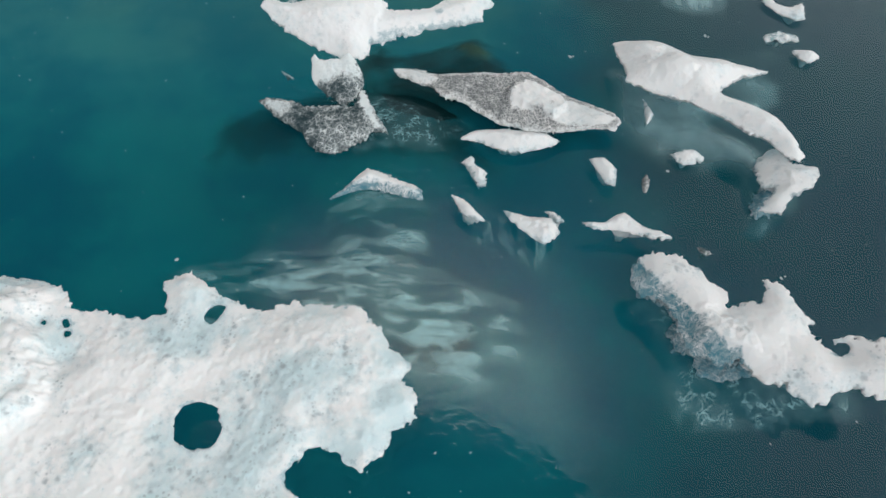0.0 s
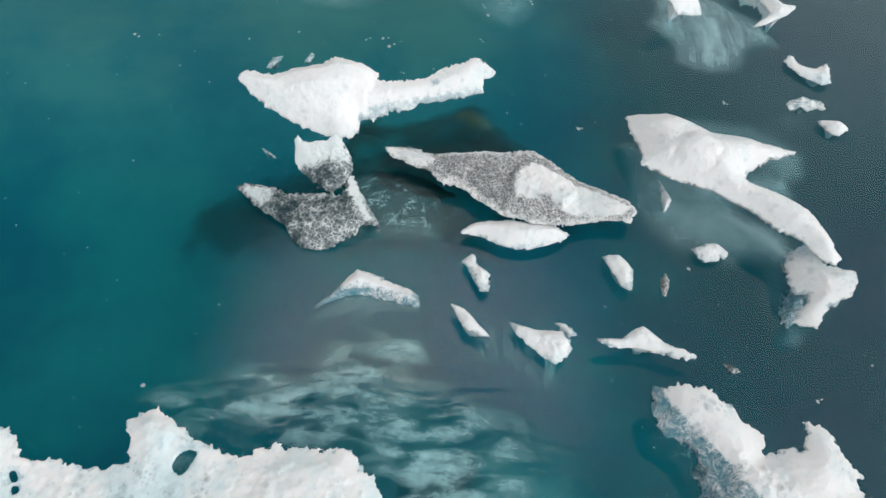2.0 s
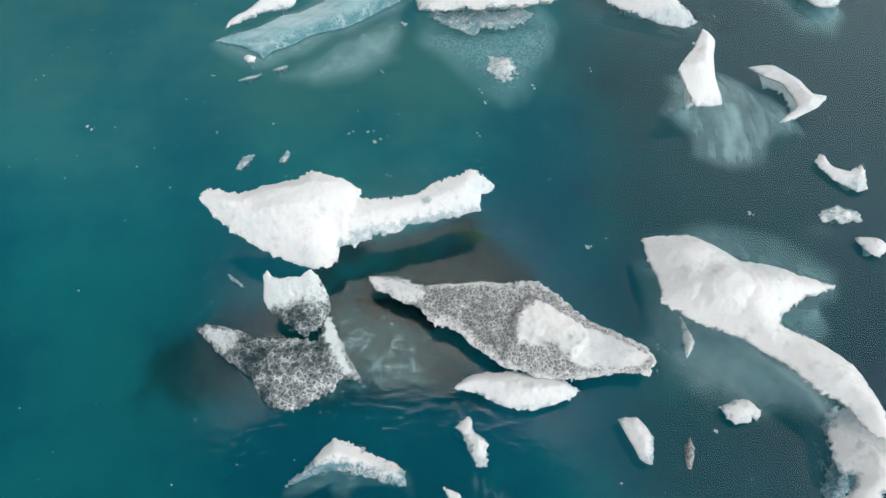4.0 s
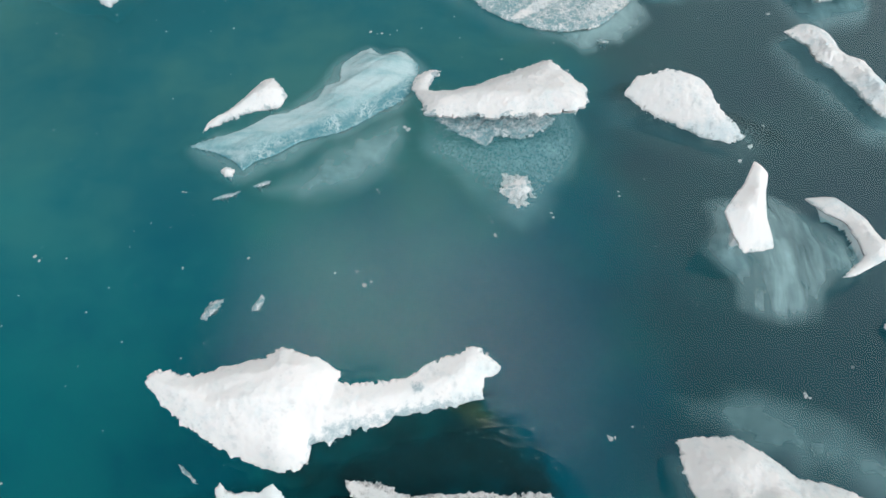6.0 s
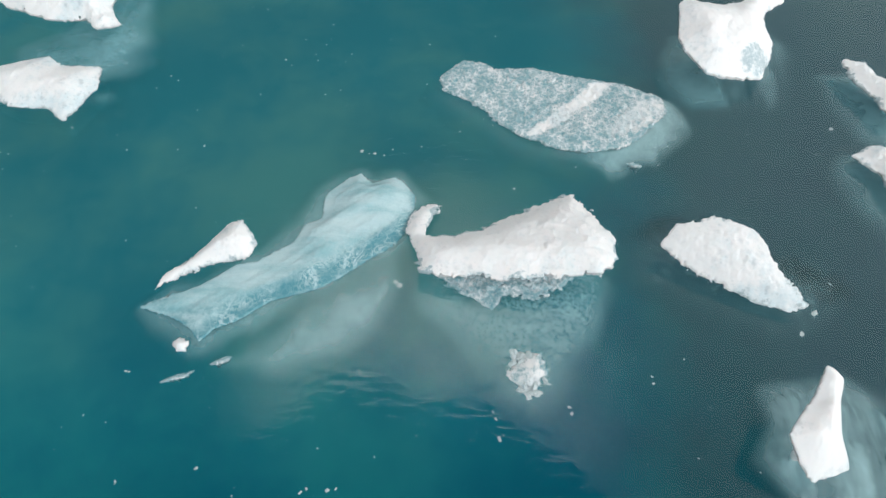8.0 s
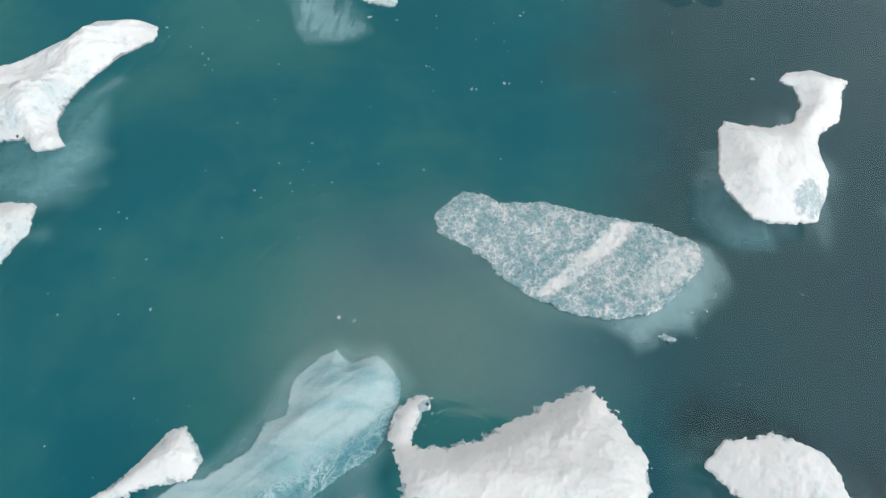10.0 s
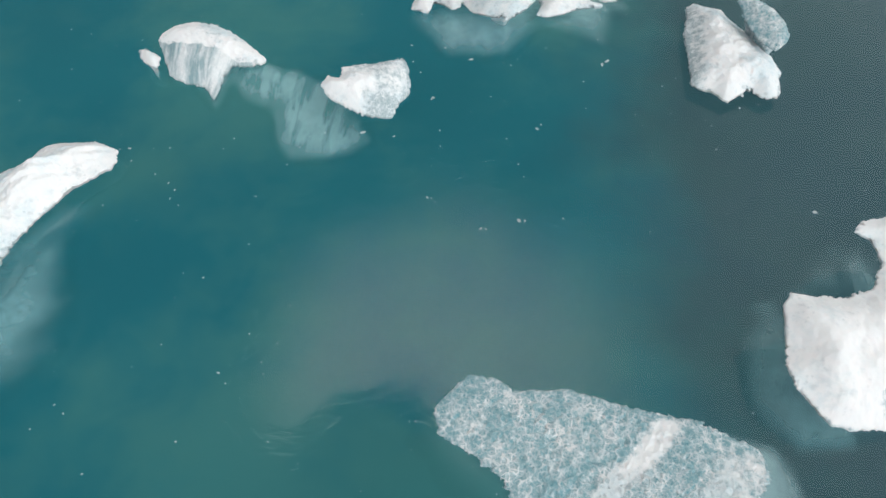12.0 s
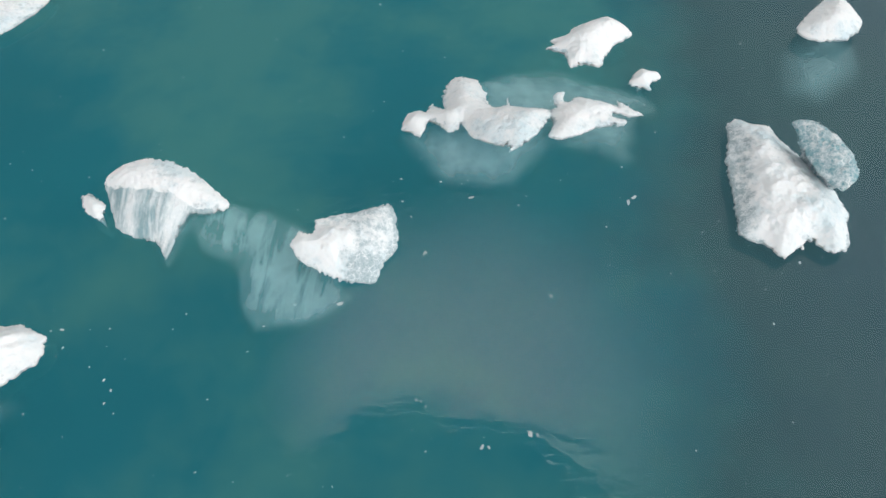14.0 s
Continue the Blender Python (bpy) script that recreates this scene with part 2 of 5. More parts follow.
DROWNED = drowned_material("drowned_ice", (0.72, 0.88, 0.90), turn=20, fade=0.48, patchy=(0.25, 0.72, 0.7), grain=0.85)
DROWNED_SHELF = drowned_material("drowned_shelf_ice", (0.92, 0.96, 0.96), turn=-48, fade=0.72, patchy=(0.34, 0.62, 0.45), streak=0.12, size=1.8, grain=0.85)
DROWNED_BRIGHT = drowned_material("drowned_bright_ice", (0.95, 0.97, 0.97), turn=-35, fade=0.62, patchy=(0.2, 0.7, 0.8), grain=0.9)
DROWNED_GRAINY = drowned_material("drowned_grainy_ice", (0.74, 0.88, 0.90), turn=10, fade=0.55, patchy=(0.25, 0.7, 0.75), grain=0.45, grain_size=9.0)
DROWNED_VEINED = drowned_material("drowned_veined_ice", (0.72, 0.88, 0.90), veined=0.6, turn=60, fade=0.6)
# near black, laid as a soft dark margin beside and under some icebergs
DROWNED_DARK = drowned_material("drowned_dark_ice", (0.004, 0.010, 0.014), turn=5, fade=0.9, patchy=(0.2, 0.5, 0.8), grain=0.9)
DROWNED_STREAKED = drowned_material("drowned_streaked_ice", (0.80, 0.92, 0.92), turn=12, fade=0.85, patchy=(0.41, 0.64, 0.0), streak=2.6, grain=0.75, size=0.62)
DROWNED_LINED = drowned_material("drowned_lined_ice", (0.84, 0.90, 0.91), turn=5, fade=0.62, patchy=(0.36, 0.58, 0.3), streak=0.10, size=2.6, grain=0.9)
DROWNED_COMBED = drowned_material("drowned_combed_ice", (0.72, 0.88, 0.90), turn=-14, fade=0.6, patchy=(0.44, 0.62, 0.0), streak=0.07, size=6.0)
DROWNED_OCHRE = drowned_material("drowned_ochre_ice", (0.16, 0.14, 0.035), turn=5, fade=0.8)
# very dark grey, laid along the south side of the long smooth iceberg
DROWNED_DARK_GREY = drowned_material("drowned_dark_grey_ice", (0.020, 0.021, 0.022), turn=5, fade=0.95, patchy=(0.2, 0.5, 0.85), grain=0.9)
DROWNED_MILK = drowned_material("drowned_milky_ice", (0.30, 0.62, 0.58), turn=30, fade=0.45, patchy=(0.25, 0.7, 0.5), grain=0.85)
DROWNED_LACE = drowned_material("drowned_laced_ice", (0.72, 0.86, 0.88), veined=0.85, turn=60, fade=1.0, patchy=(0.35, 0.65, 0.25))
DROWNED_RUST = drowned_material("drowned_rusty_ice", (0.06, 0.025, 0.018), turn=5, fade=0.7)


def water_material():
    g = Graph("glacial_water")
    wind = g.node("ShaderNodeMapping", Vector=g.place)
    wind.inputs["Scale"].default_value = (0.9, 1.5, 1.0)
    wind.inputs["Rotation"].default_value = (0, 0, radians(-16))
    calm = g.ramp(g.noise(0.13, 3.0), 0.42, 0.66)
    ripple = g.noise(3.2, 1.0, 0.45, 0.6, wind.outputs[0])
    chop = g.noise(1.1, 2.0, 0.5, 0.4, wind.outputs[0])
    swell = g.noise(0.3, 2.0)
    height = g.math("MULTIPLY_ADD", ripple, g.math("MULTIPLY_ADD", calm, 0.006, 0.0035), g.math("MULTIPLY_ADD", chop, 0.005, g.math("MULTIPLY", swell, 0.012)))
    normal = g.bump(height, 1.0, 1.0)
    silt = g.ramp(g.math("ADD", g.noise(0.075, 4.0), g.math("MULTIPLY", g.noise(0.3, 4.0), 0.25)), 0.48, 0.78)
    colour = g.mix(silt, (0.004, 0.160, 0.200), (0.010, 0.200, 0.205))
    murk = g.node("ShaderNodeBsdfDiffuse", Color=colour).outputs[0]
    clear = g.node("ShaderNodeBsdfTransparent", Color=(0.79, 0.955, 0.980, 1)).outputs[0]
    body = g.shader_mix(0.08, clear, murk)
    gloss = g.node("ShaderNodeBsdfGlossy", Color=(1, 1, 1, 1), Roughness=0.05, Normal=normal).outputs[0]
    facing = g.node("ShaderNodeLayerWeight", Blend=0.5, Normal=normal).outputs["Facing"]
    sheen = g.math("MULTIPLY_ADD", g.math("POWER", facing, 5.0), 0.97, 0.031)
    return g.done(g.shader_mix(sheen, body, gloss))


def deep_material():
    g = Graph("deep_silty_water")
    silt = g.ramp(g.math("MULTIPLY_ADD", g.noise(0.45, 5.0, 0.6, 0.8), 0.22, g.noise(0.09, 4.0, 0.55)), 0.46, 0.76)
    axes_of = g.node("ShaderNodeSeparateXYZ", Vector=g.place).outputs
    # meltwater carries more silt further up the lagoon
    upstream = g.math("MULTIPLY_ADD", g.math("MAXIMUM", g.math("SUBTRACT", axes_of[0], 1.0), 0.0), -1.1, axes_of[1])
    plume = g.ramp(g.math("MULTIPLY_ADD", g.noise(0.1, 3.0), 8.0, upstream), 22.0, 39.0)
    # darker to the east; farther up, grey of reflected cloud is put into its colour
    east_tone = g.ramp(g.math("MULTIPLY_ADD", g.noise(0.11, 4.0), 15.0, axes_of[0]), 11.0, 22.5, 0.0, 0.80)
    # greyer towards the far end
    far_tone = g.ramp(g.math("MULTIPLY_ADD", g.noise(0.14, 4.0), 10.0, axes_of[1]), 26.0, 46.0)
    clear_side = g.mix(silt, (0.003, 0.116, 0.166), (0.008, 0.192, 0.212))
    silty_side = g.mix(silt, (0.007, 0.196, 0.252), (0.016, 0.276, 0.290))
    far_side = g.mix(silt, (0.036, 0.208, 0.246), (0.105, 0.276, 0.268))
    # darker towards the south end
    south_tone = g.ramp(g.math("MULTIPLY_ADD", g.noise(0.13, 3.0), 6.0, axes_of[1]), 5.0, 14.0, 0.80, 0.0)
    clear_side = g.mix(south_tone, clear_side, (0.003, 0.062, 0.086))
    water = g.mix(plume, clear_side, g.mix(far_tone, silty_side, far_side))
    water = g.mix(east_tone, water, g.mix(far_tone, (0.006, 0.038, 0.056), (0.070, 0.088, 0.104)))
    return g.done(g.node("ShaderNodeBsdfDiffuse", Color=water).outputs[0])


WATER, DEEP = water_material(), deep_material()


# ---- shapes ----
RNG = np.random.default_rng(7)
PERM = RNG.permutation(512)
GRAD = np.stack([np.cos(np.arange(512) * 2.399), np.sin(np.arange(512) * 2.399)], 1)


def perlin(x, y):
    """Smooth noise in the plane, about -0.7 to 0.7."""
    xi, yi = np.floor(x).astype(int), np.floor(y).astype(int)
    fx, fy = x - xi, y - yi
    u, v = fx * fx * fx * (fx * (fx * 6 - 15) + 10), fy * fy * fy * (fy * (fy * 6 - 15) + 10)

    def corner(a, b):
        h = PERM[(PERM[(xi + a) & 511] + yi + b) & 511]
        return GRAD[h, 0] * (fx - a) + GRAD[h, 1] * (fy - b)

    top = corner(0, 0) * (1 - u) + corner(1, 0) * u
    return top * (1 - v) + (corner(0, 1) * (1 - u) + corner(1, 1) * u) * v


def fbm(x, y, scale, octaves=4, gain=0.5):
    total, amp = 0, 1.0
    for k in range(octaves):
        total = total + amp * perlin(x * scale + 17.3 * k, y * scale - 9.1 * k)
        scale, amp = scale * 2.03, amp * gain
    return total


def rounded(outline, steps=3, keen=0.6):
    """The outline with its corners softened."""
    q = np.array(outline, float)
    a, b, c, d = np.roll(q, 1, 0), q, np.roll(q, -1, 0), np.roll(q, -2, 0)
    rows = []
    for s in np.arange(steps) / steps:
        rows.append(keen * (b + s * (c - b)) + (1 - keen) * (b + 0.5 * s * (c - a + s * (2 * a - 5 * b + 4 * c - d + s * (3 * (b - c) + d - a)))))
    return np.stack(rows, 1).reshape(-1, 2)


def inside_distance(x, y, outline, steps=3, keen=0.6):
    """Metres from the outline, positive inside it."""
    q = rounded(outline, steps, keen)
    near, inside = np.full(x.shape, 1e9), np.zeros(x.shape, bool)
    for (ax, ay), (bx, by) in zip(q, np.roll(q, -1, 0)):
        ex, ey = bx - ax, by - ay
        h = np.clip(((x - ax) * ex + (y - ay) * ey) / (ex * ex + ey * ey + 1e-12), 0, 1)
        near = np.minimum(near, (x - ax - h * ex) ** 2 + (y - ay - h * ey) ** 2)
        if ay != by:
            inside ^= ((ay > y) != (by > y)) & (x < ex * (y - ay) / ey + ax)
    return np.where(inside, 1, -1) * np.sqrt(near)


def sheet_mesh(name, x, y, z, keep, attributes):
    """A mesh from a grid of heights, without the cells that lie outside."""
    rows, cols = x.shape
    used = keep[:-1, :-1] & keep[1:, :-1] & keep[:-1, 1:] & keep[1:, 1:]
    i, j = np.nonzero(used)
    quads = np.stack([i * cols + j, i * cols + j + 1, (i + 1) * cols + j + 1, (i + 1) * cols + j], 1)
    marks, inverse = np.unique(quads, return_inverse=True)
    quads = inverse.reshape(-1, 4)
    co = np.stack([x.ravel()[marks], y.ravel()[marks], z.ravel()[marks]], 1)
    me = bpy.data.meshes.new(name)
    me.vertices.add(len(co))
    me.vertices.foreach_set("co", co.astype(np.float32).ravel())
    me.loops.add(quads.size)
    me.loops.foreach_set("vertex_index", quads.astype(np.int32).ravel())
    me.polygons.add(len(quads))
    me.polygons.foreach_set("loop_start", np.arange(0, quads.size, 4, dtype=np.int32))
    me.polygons.foreach_set("use_smooth", np.ones(len(quads), bool))
    for key, values in attributes.items():
        me.attributes.new(key, "FLOAT", "POINT").data.foreach_set("value", values.ravel()[marks].astype(np.float32))
    me.update(calc_edges=True)
    me.validate()
    return me


def two_faces(name, x, y, top, low, keep, attributes, below=None):
    """A solid between an upper and a lower face."""
    up = sheet_mesh("up", x, y, top, keep, attributes)
    down = sheet_mesh("down", x, y, low, keep, below or attributes)
    down.flip_normals()
    bm = bmesh.new()
    bm.from_mesh(up)
    bm.from_mesh(down)
    me = bpy.data.meshes.new(name)
    bm.to_mesh(me)
    bm.free()
    for old in (up, down):
        bpy.data.meshes.remove(old)
    return me


def grid(outline, margin, cell):
    q = np.array(outline, float)
    lo, hi = q.min(0) - margin, q.max(0) + margin
    return np.meshgrid(np.arange(lo[0], hi[0] + cell, cell), np.arange(lo[1], hi[1] + cell, cell))


def part(name, me, material, parent, label=""):
    ob = new(name, me)
    me.materials.append(material)
    ob.parent = parent
    return tagged(ob, label)


def softened(field, r):
    """A field blurred three times by a square of 2 r + 1 cells."""
    for _ in range(3):
        for axis in (0, 1):
            pad = [(r + 1, r) if k == axis else (0, 0) for k in (0, 1)]
            total = np.cumsum(np.pad(field, pad, mode="edge"), axis=axis)
            n = field.shape[axis]
            field = (np.take(total, np.arange(2 * r + 1, 2 * r + 1 + n), axis) - np.take(total, np.arange(n), axis)) / (2 * r + 1)
    return field


def ice_body(outline, height, lip=0.3, width=0.9, rag=0.10, lumps=(), holes=(), snow=0.88, snows=(), seed=0.0, rough=0.022, cell=0.03,
             white_edge=0.0, crags=0.16, under=0.95, soft=0.4, tiers=(), ridges=None, glaze=0.5):
    """The body of an iceberg: a rim at the height lip (or a sloping plane lip, per metre east, per metre north) that the water has
    undercut, a rolling top with lumps (x, y, height, radius), tiers (outline, height, softness) and long ridges (turn, height), holes that go through it, and sun-cupped relief."""
    margin = 2.0 * cell
    x, y = grid(outline, margin + 0.3 * rag, cell)
    ox, oy = x + seed * 13.7, y - seed * 7.9
    wx = x + 0.8 * rag * (fbm(ox, oy, 1.6, 4, 0.6) + 0.6 * fbm(ox, oy, 4.5, 3, 0.6))
    wy = y + 0.8 * rag * (fbm(ox + 40, oy + 11, 1.6, 4, 0.6) + 0.6 * fbm(ox, oy + 7, 4.5, 3, 0.6))
    teeth = min(1.2 * rag, 0.085, 0.13 * float(min(np.ptp(outline, 0)))) * np.clip(0.75 + 1.6 * fbm(ox + 60, oy - 31, 0.7, 2), 0.15, 1.3)
    d = inside_distance(wx, wy, outline) + teeth * (fbm(ox - 9, oy + 3, 8.5, 3, 0.8) - 0.5 * np.abs(fbm(ox + 21, oy, 3.2, 3, 0.6)) + 0.1)
    for hole in holes:
        d = np.minimum(d, -inside_distance(x + 0.5 * (wx - x), y + 0.5 * (wy - y), hole, 6, 0.0))
    # the outermost ring of points is drawn onto the rim itself
    gy, gx = np.gradient(d, cell)
    out = np.clip(-d, 0, margin)
    size2 = np.maximum(gx * gx + gy * gy, 0.25)
    keep = d > -1.45 * cell
    px, py = x + out * gx / size2, y + out * gy / size2
    e = np.maximum(d, 0)
    calm = inside_distance(x + rag * fbm(ox, oy, 1.2, 2), y + rag * fbm(ox + 40, oy + 11, 1.2, 2), outline)
    for hole in holes:
        calm = np.minimum(calm, -inside_distance(x, y, hole))
    calm = np.clip(calm, 0, None)
    a, b, c = lip if isinstance(lip, tuple) else (lip, 0.0, 0.0)
    rim = np.maximum(a + b * px + c * py, 0.03)
    rim = rim * (1 + 0.25 * crags * fbm(ox, oy, 0.8, 3))
    s = np.clip(calm / width, 0, 1)
    grow = np.clip(calm / 0.4, 0, 1)
    dome = softened(0.6 * s + 0.4 * (1 - (1 - s) ** 2), int(min(0.13, 0.05 * float(min(np.ptp(outline, 0)))) / cell))
    top = rim + height * dome * (1 + crags * fbm(ox, oy, 0.9, 3, 0.5)) - 0.03 * (1 - np.clip(e / 0.06, 0, 1)) ** 2
    for lx, ly, lh, lr in lumps:
        top = top + grow * lh * np.exp(-((((wx - lx) ** 2 + (wy - ly) ** 2) / lr ** 2) ** 1.3))
    for edge, rise, ease in tiers:
        t = np.clip(inside_distance(x + 0.7 * (wx - x), y + 0.7 * (wy - y), edge) / ease + 0.5, 0, 1)
        top = top + grow * rise * t * t * (3 - 2 * t) * (1 + 0.25 * fbm(ox, oy + 50, 1.5, 3))
    if ridges:
        c, n = math.cos(radians(ridges[0])), math.sin(radians(ridges[0]))
        along, across = ox * c + oy * n, -ox * n + oy * c
        top = top + np.clip(calm / 0.5, 0, 1) * ridges[1] * (fbm(along * 0.22, across * 1.1, 1.0, 3, 0.5) + 0.2 * fbm(along * 0.5, across * 3.0, 1.0, 3))
    ridged = 1 - np.abs(fbm(ox + 5, oy, 2.4, 4, 0.6)) * 2
    sharp = np.abs(fbm(ox + 3, oy - 8, 1.1, 5, 0.6))
    top = top + grow * (0.6 * rough + 0.008) * (1.4 * fbm(ox, oy, 4.2, 4, 0.65) + 1.2 * ridged - 0.7) - grow * crags * height * 0.35 * (sharp - 0.25)
    top = np.maximum(top, 0.02)
    deepest = max(float(d.max()), 0.05)
    fall = np.clip(e / (under * deepest), 0, 1) ** 2.5
    low = np.minimum(top - 0.05 * np.clip(e / 0.05, 0, 1), (rim - 0.05) - (rim + 0.30) * fall)
    cover = np.full(x.shape, float(snow))
    for patch, amount in snows:
        cover = cover + (amount - cover) * np.clip(inside_distance(wx, wy, patch) / soft + 0.5, 0, 1)
    # the wet rim is bare here and there
    cover = cover - glaze * (1 - np.clip(e / 0.16, 0, 1)) * np.clip(0.5 + 2.2 * fbm(ox + 70, oy, 0.9, 3), 0, 1)
    if white_edge:
        cover = np.maximum(cover, white_edge * (1 - np.clip(calm / 0.55, 0, 1)))
    return two_faces("ice_body", px, py, top, low, keep, {"snow": cover})


def ice_foot(outline, berg, depth=0.35, drop=0.5, width=0.9, seed=0.0, cell=0.07, rag=0.3, reach=1.1, dense=2.6, join=0.7):
    """A tongue of ice under the water that grows out of its iceberg, thick in its middle and thinning to nothing at its rim; it has an
    upper and a lower face."""
    x, y = grid(outline, 1.5, cell)
    ox, oy = x + seed * 5.1, y + seed * 3.3
    foot = inside_distance(x + rag * fbm(ox, oy, 0.9, 4, 0.6), y + rag * fbm(ox - 30, oy + 8, 0.9, 4, 0.6), outline)
    above = inside_distance(x, y, berg)
    # where foot and iceberg meet they run together
    inner = np.minimum(above - 0.1, foot + 1.2)
    h = np.maximum(join - np.abs(foot - inner), 0) / max(join, 1e-6)
    d = np.maximum(foot, inner) + 0.25 * join * h * h if join else foot
    s = np.clip((d + 0.3) / (1.8 * width + 0.5), 0, 1)
    solid = s * s * (3 - 2 * s) * np.clip(0.9 + 0.6 * fbm(ox, oy, 0.7, 4), 0.3, 1.2)
    upper = -depth - drop * (1 - s) * 0.6 + 0.08 * fbm(ox, oy, 1.5, 4)
    away = np.maximum(-above, 0)
    # solid also falls off away from the iceberg, in place of haze in the water
    solid = 1 - np.exp(-1.0 * dense * solid * (0.4 + 0.75 * np.exp(-away / reach)))
    upper = upper - 0.25 * away
    upper = np.minimum(upper, -0.04)
    lower = upper - 0.02 - 0.8 * s
    return two_faces("submerged_ice", x, y, upper, lower, d > -0.45, {"solid": solid}, {"solid": 0.0 * solid})


def iceberg(label, place, outline, material, height, feet=(), skirts=(), name="iceberg", group="", **shape):
    """An iceberg at its place on the water, with the ice that shows under the surface as parts of it."""
    thing = tagged(new(name), label, "iceberg" if name == "iceberg" else "ice", group)
    thing.location = (place[0], place[1], 0)
    part("ice_body", ice_body(outline, height, **shape), material, thing)
    for k, (skirt, skirt_material, options) in enumerate(skirts):
        part("ice_skirt", ice_body(skirt, seed=shape.get("seed", 0) + 60 + k, **options), skirt_material, thing, "glassy crumbling ice at the waterline")
    for k, (foot, foot_material, options) in enumerate(feet):
        part("submerged_ice", ice_foot(foot, outline, seed=shape.get("seed", 0) + k, **options), foot_material, thing, "blurred ice under the water surface")
    return thing


# ---- the lagoon ----
def flat_sheet(name, x0, y0, x1, y1, z, material, label):
    me = bpy.data.meshes.new(name)
    me.from_pydata([(x0, y0, z), (x1, y0, z), (x1, y1, z), (x0, y1, z)], [], [(0, 1, 2, 3)])
    me.materials.append(material)
    return tagged(new(name, me), label, "water", kind="structure")


flat_sheet("water", -900, -900, 900, 900, 0.0, WATER, "calm teal glacial lagoon water with faint ripples")
flat_sheet("water_deep", -900, -900, 900, 900, -9.0, DEEP, "dark silty depth of the lagoon below the surface")

# ---- icebergs, in the order in which they are passed ----
iceberg("broad white ice floe with a round melt hole", (-6.87, 5.90), [(-3.58, -3.64), (4.10, -3.62), (3.98, -2.69), (3.46, -2.13), (3.54, -1.75), (3.96, -1.37), (4.63, -1.41), (5.13, -1.80), (5.34, -1.91), (5.68, -1.41), (5.82, -0.93), (6.36, -0.58), (6.51, -0.17), (6.07, 0.45), (6.29, 0.84), (5.86, 1.24), (5.31, 1.89), (4.89, 2.49), (3.80, 2.57), (3.02, 2.65), (2.29, 2.38), (1.65, 2.55), (0.70, 3.08), (0.04, 3.63), (-0.55, 3.43), (-0.59, 2.98), (-0.37, 2.36), (-1.14, 2.15), (-2.00, 2.24), (-2.56, 2.34), (-3.07, 2.51), (-3.40, 3.04), (-4.60, 3.36), (-6.51, 3.10)], FLOE, 0.2, holes=[[(0.62, -0.35), (0.53, -0.75), (0.78, -1.23), (1.25, -1.37), (1.64, -1.18), (1.73, -0.74), (1.46, -0.29), (0.99, -0.18)], [(0.75, 2.06), (0.96, 2.04), (1.16, 2.34), (1.19, 2.55), (0.78, 2.49), (0.67, 2.26)], [(-3.03, 1.93), (-2.88, 1.86), (-2.80, 1.96), (-2.94, 2.13), (-3.10, 2.06)], [(-2.82, 1.56), (-2.72, 1.63), (-2.79, 1.76), (-2.93, 1.73)], [(-3.09, 1.76), (-3.00, 1.79), (-3.07, 1.93), (-3.16, 1.89)], [(-3.53, 1.89), (-3.41, 1.92), (-3.50, 2.09), (-3.64, 2.06)]], lip=0.65, seed=1, rag=0.19, cell=0.04, rough=0.014, width=1.6, crags=0.35,
        tiers=[([(-6.92, 2.34), (-4.06, 2.45), (-3.47, 1.53), (-2.85, 0.59), (-2.73, -0.22), (-3.13, -0.78), (-3.70, -1.19), (-5.12, -1.53)], 0.35, 0.5), ([(3.4, 2.4), (2.6, 1.2), (3.2, -0.3), (3.1, -1.5), (5.3, -2.3), (7.0, -0.5), (5.2, 3.0)], 0.07, 0.5)],
        lumps=[(-4.3, 0.85, 0.3, 1.1), (-4.41, 2.85, 0.35, 0.9), (-3.9, -0.6, 0.25, 1.0), (1.15, -0.8, -0.12, 1.5), (-2.3, -2.2, -0.1, 0.6), (-2.67, 0.86, -0.2, 0.5), (4.42, 0.91, 0.1, 1.8), (0.16, 3.07, 0.15, 0.5)],
        feet=[([(0.56, 3.27), (2.58, 2.74), (4.82, 2.58), (5.84, 1.05), (8.11, 0.74), (9.56, 1.91), (9.56, 4.13), (7.39, 4.71), (5.97, 6.42), (3.81, 6.62), (3.20, 5.72), (1.44, 5.81), (0.92, 4.85), (-0.57, 4.67), (-1.46, 4.22)], DROWNED_STREAKED, dict(reach=20.0, depth=0.3, width=0.9)), ([(3.55, 2.57), (5.07, 1.20), (6.48, -0.35), (8.06, -0.63), (10.38, -0.48), (11.71, 0.60), (12.05, 2.82), (10.76, 4.34), (8.25, 5.14), (5.63, 5.97), (2.50, 5.71)], DROWNED_MILK, dict(depth=1.2, width=1.3, reach=40.0, dense=1.0)), ([(6.43, 1.75), (7.02, 1.69), (7.55, 1.93), (7.88, 2.42), (7.73, 2.75), (7.37, 2.38), (6.90, 2.06), (6.24, 1.95)], DROWNED_RUST, dict(depth=0.4, width=0.3, reach=30.0, join=0))])
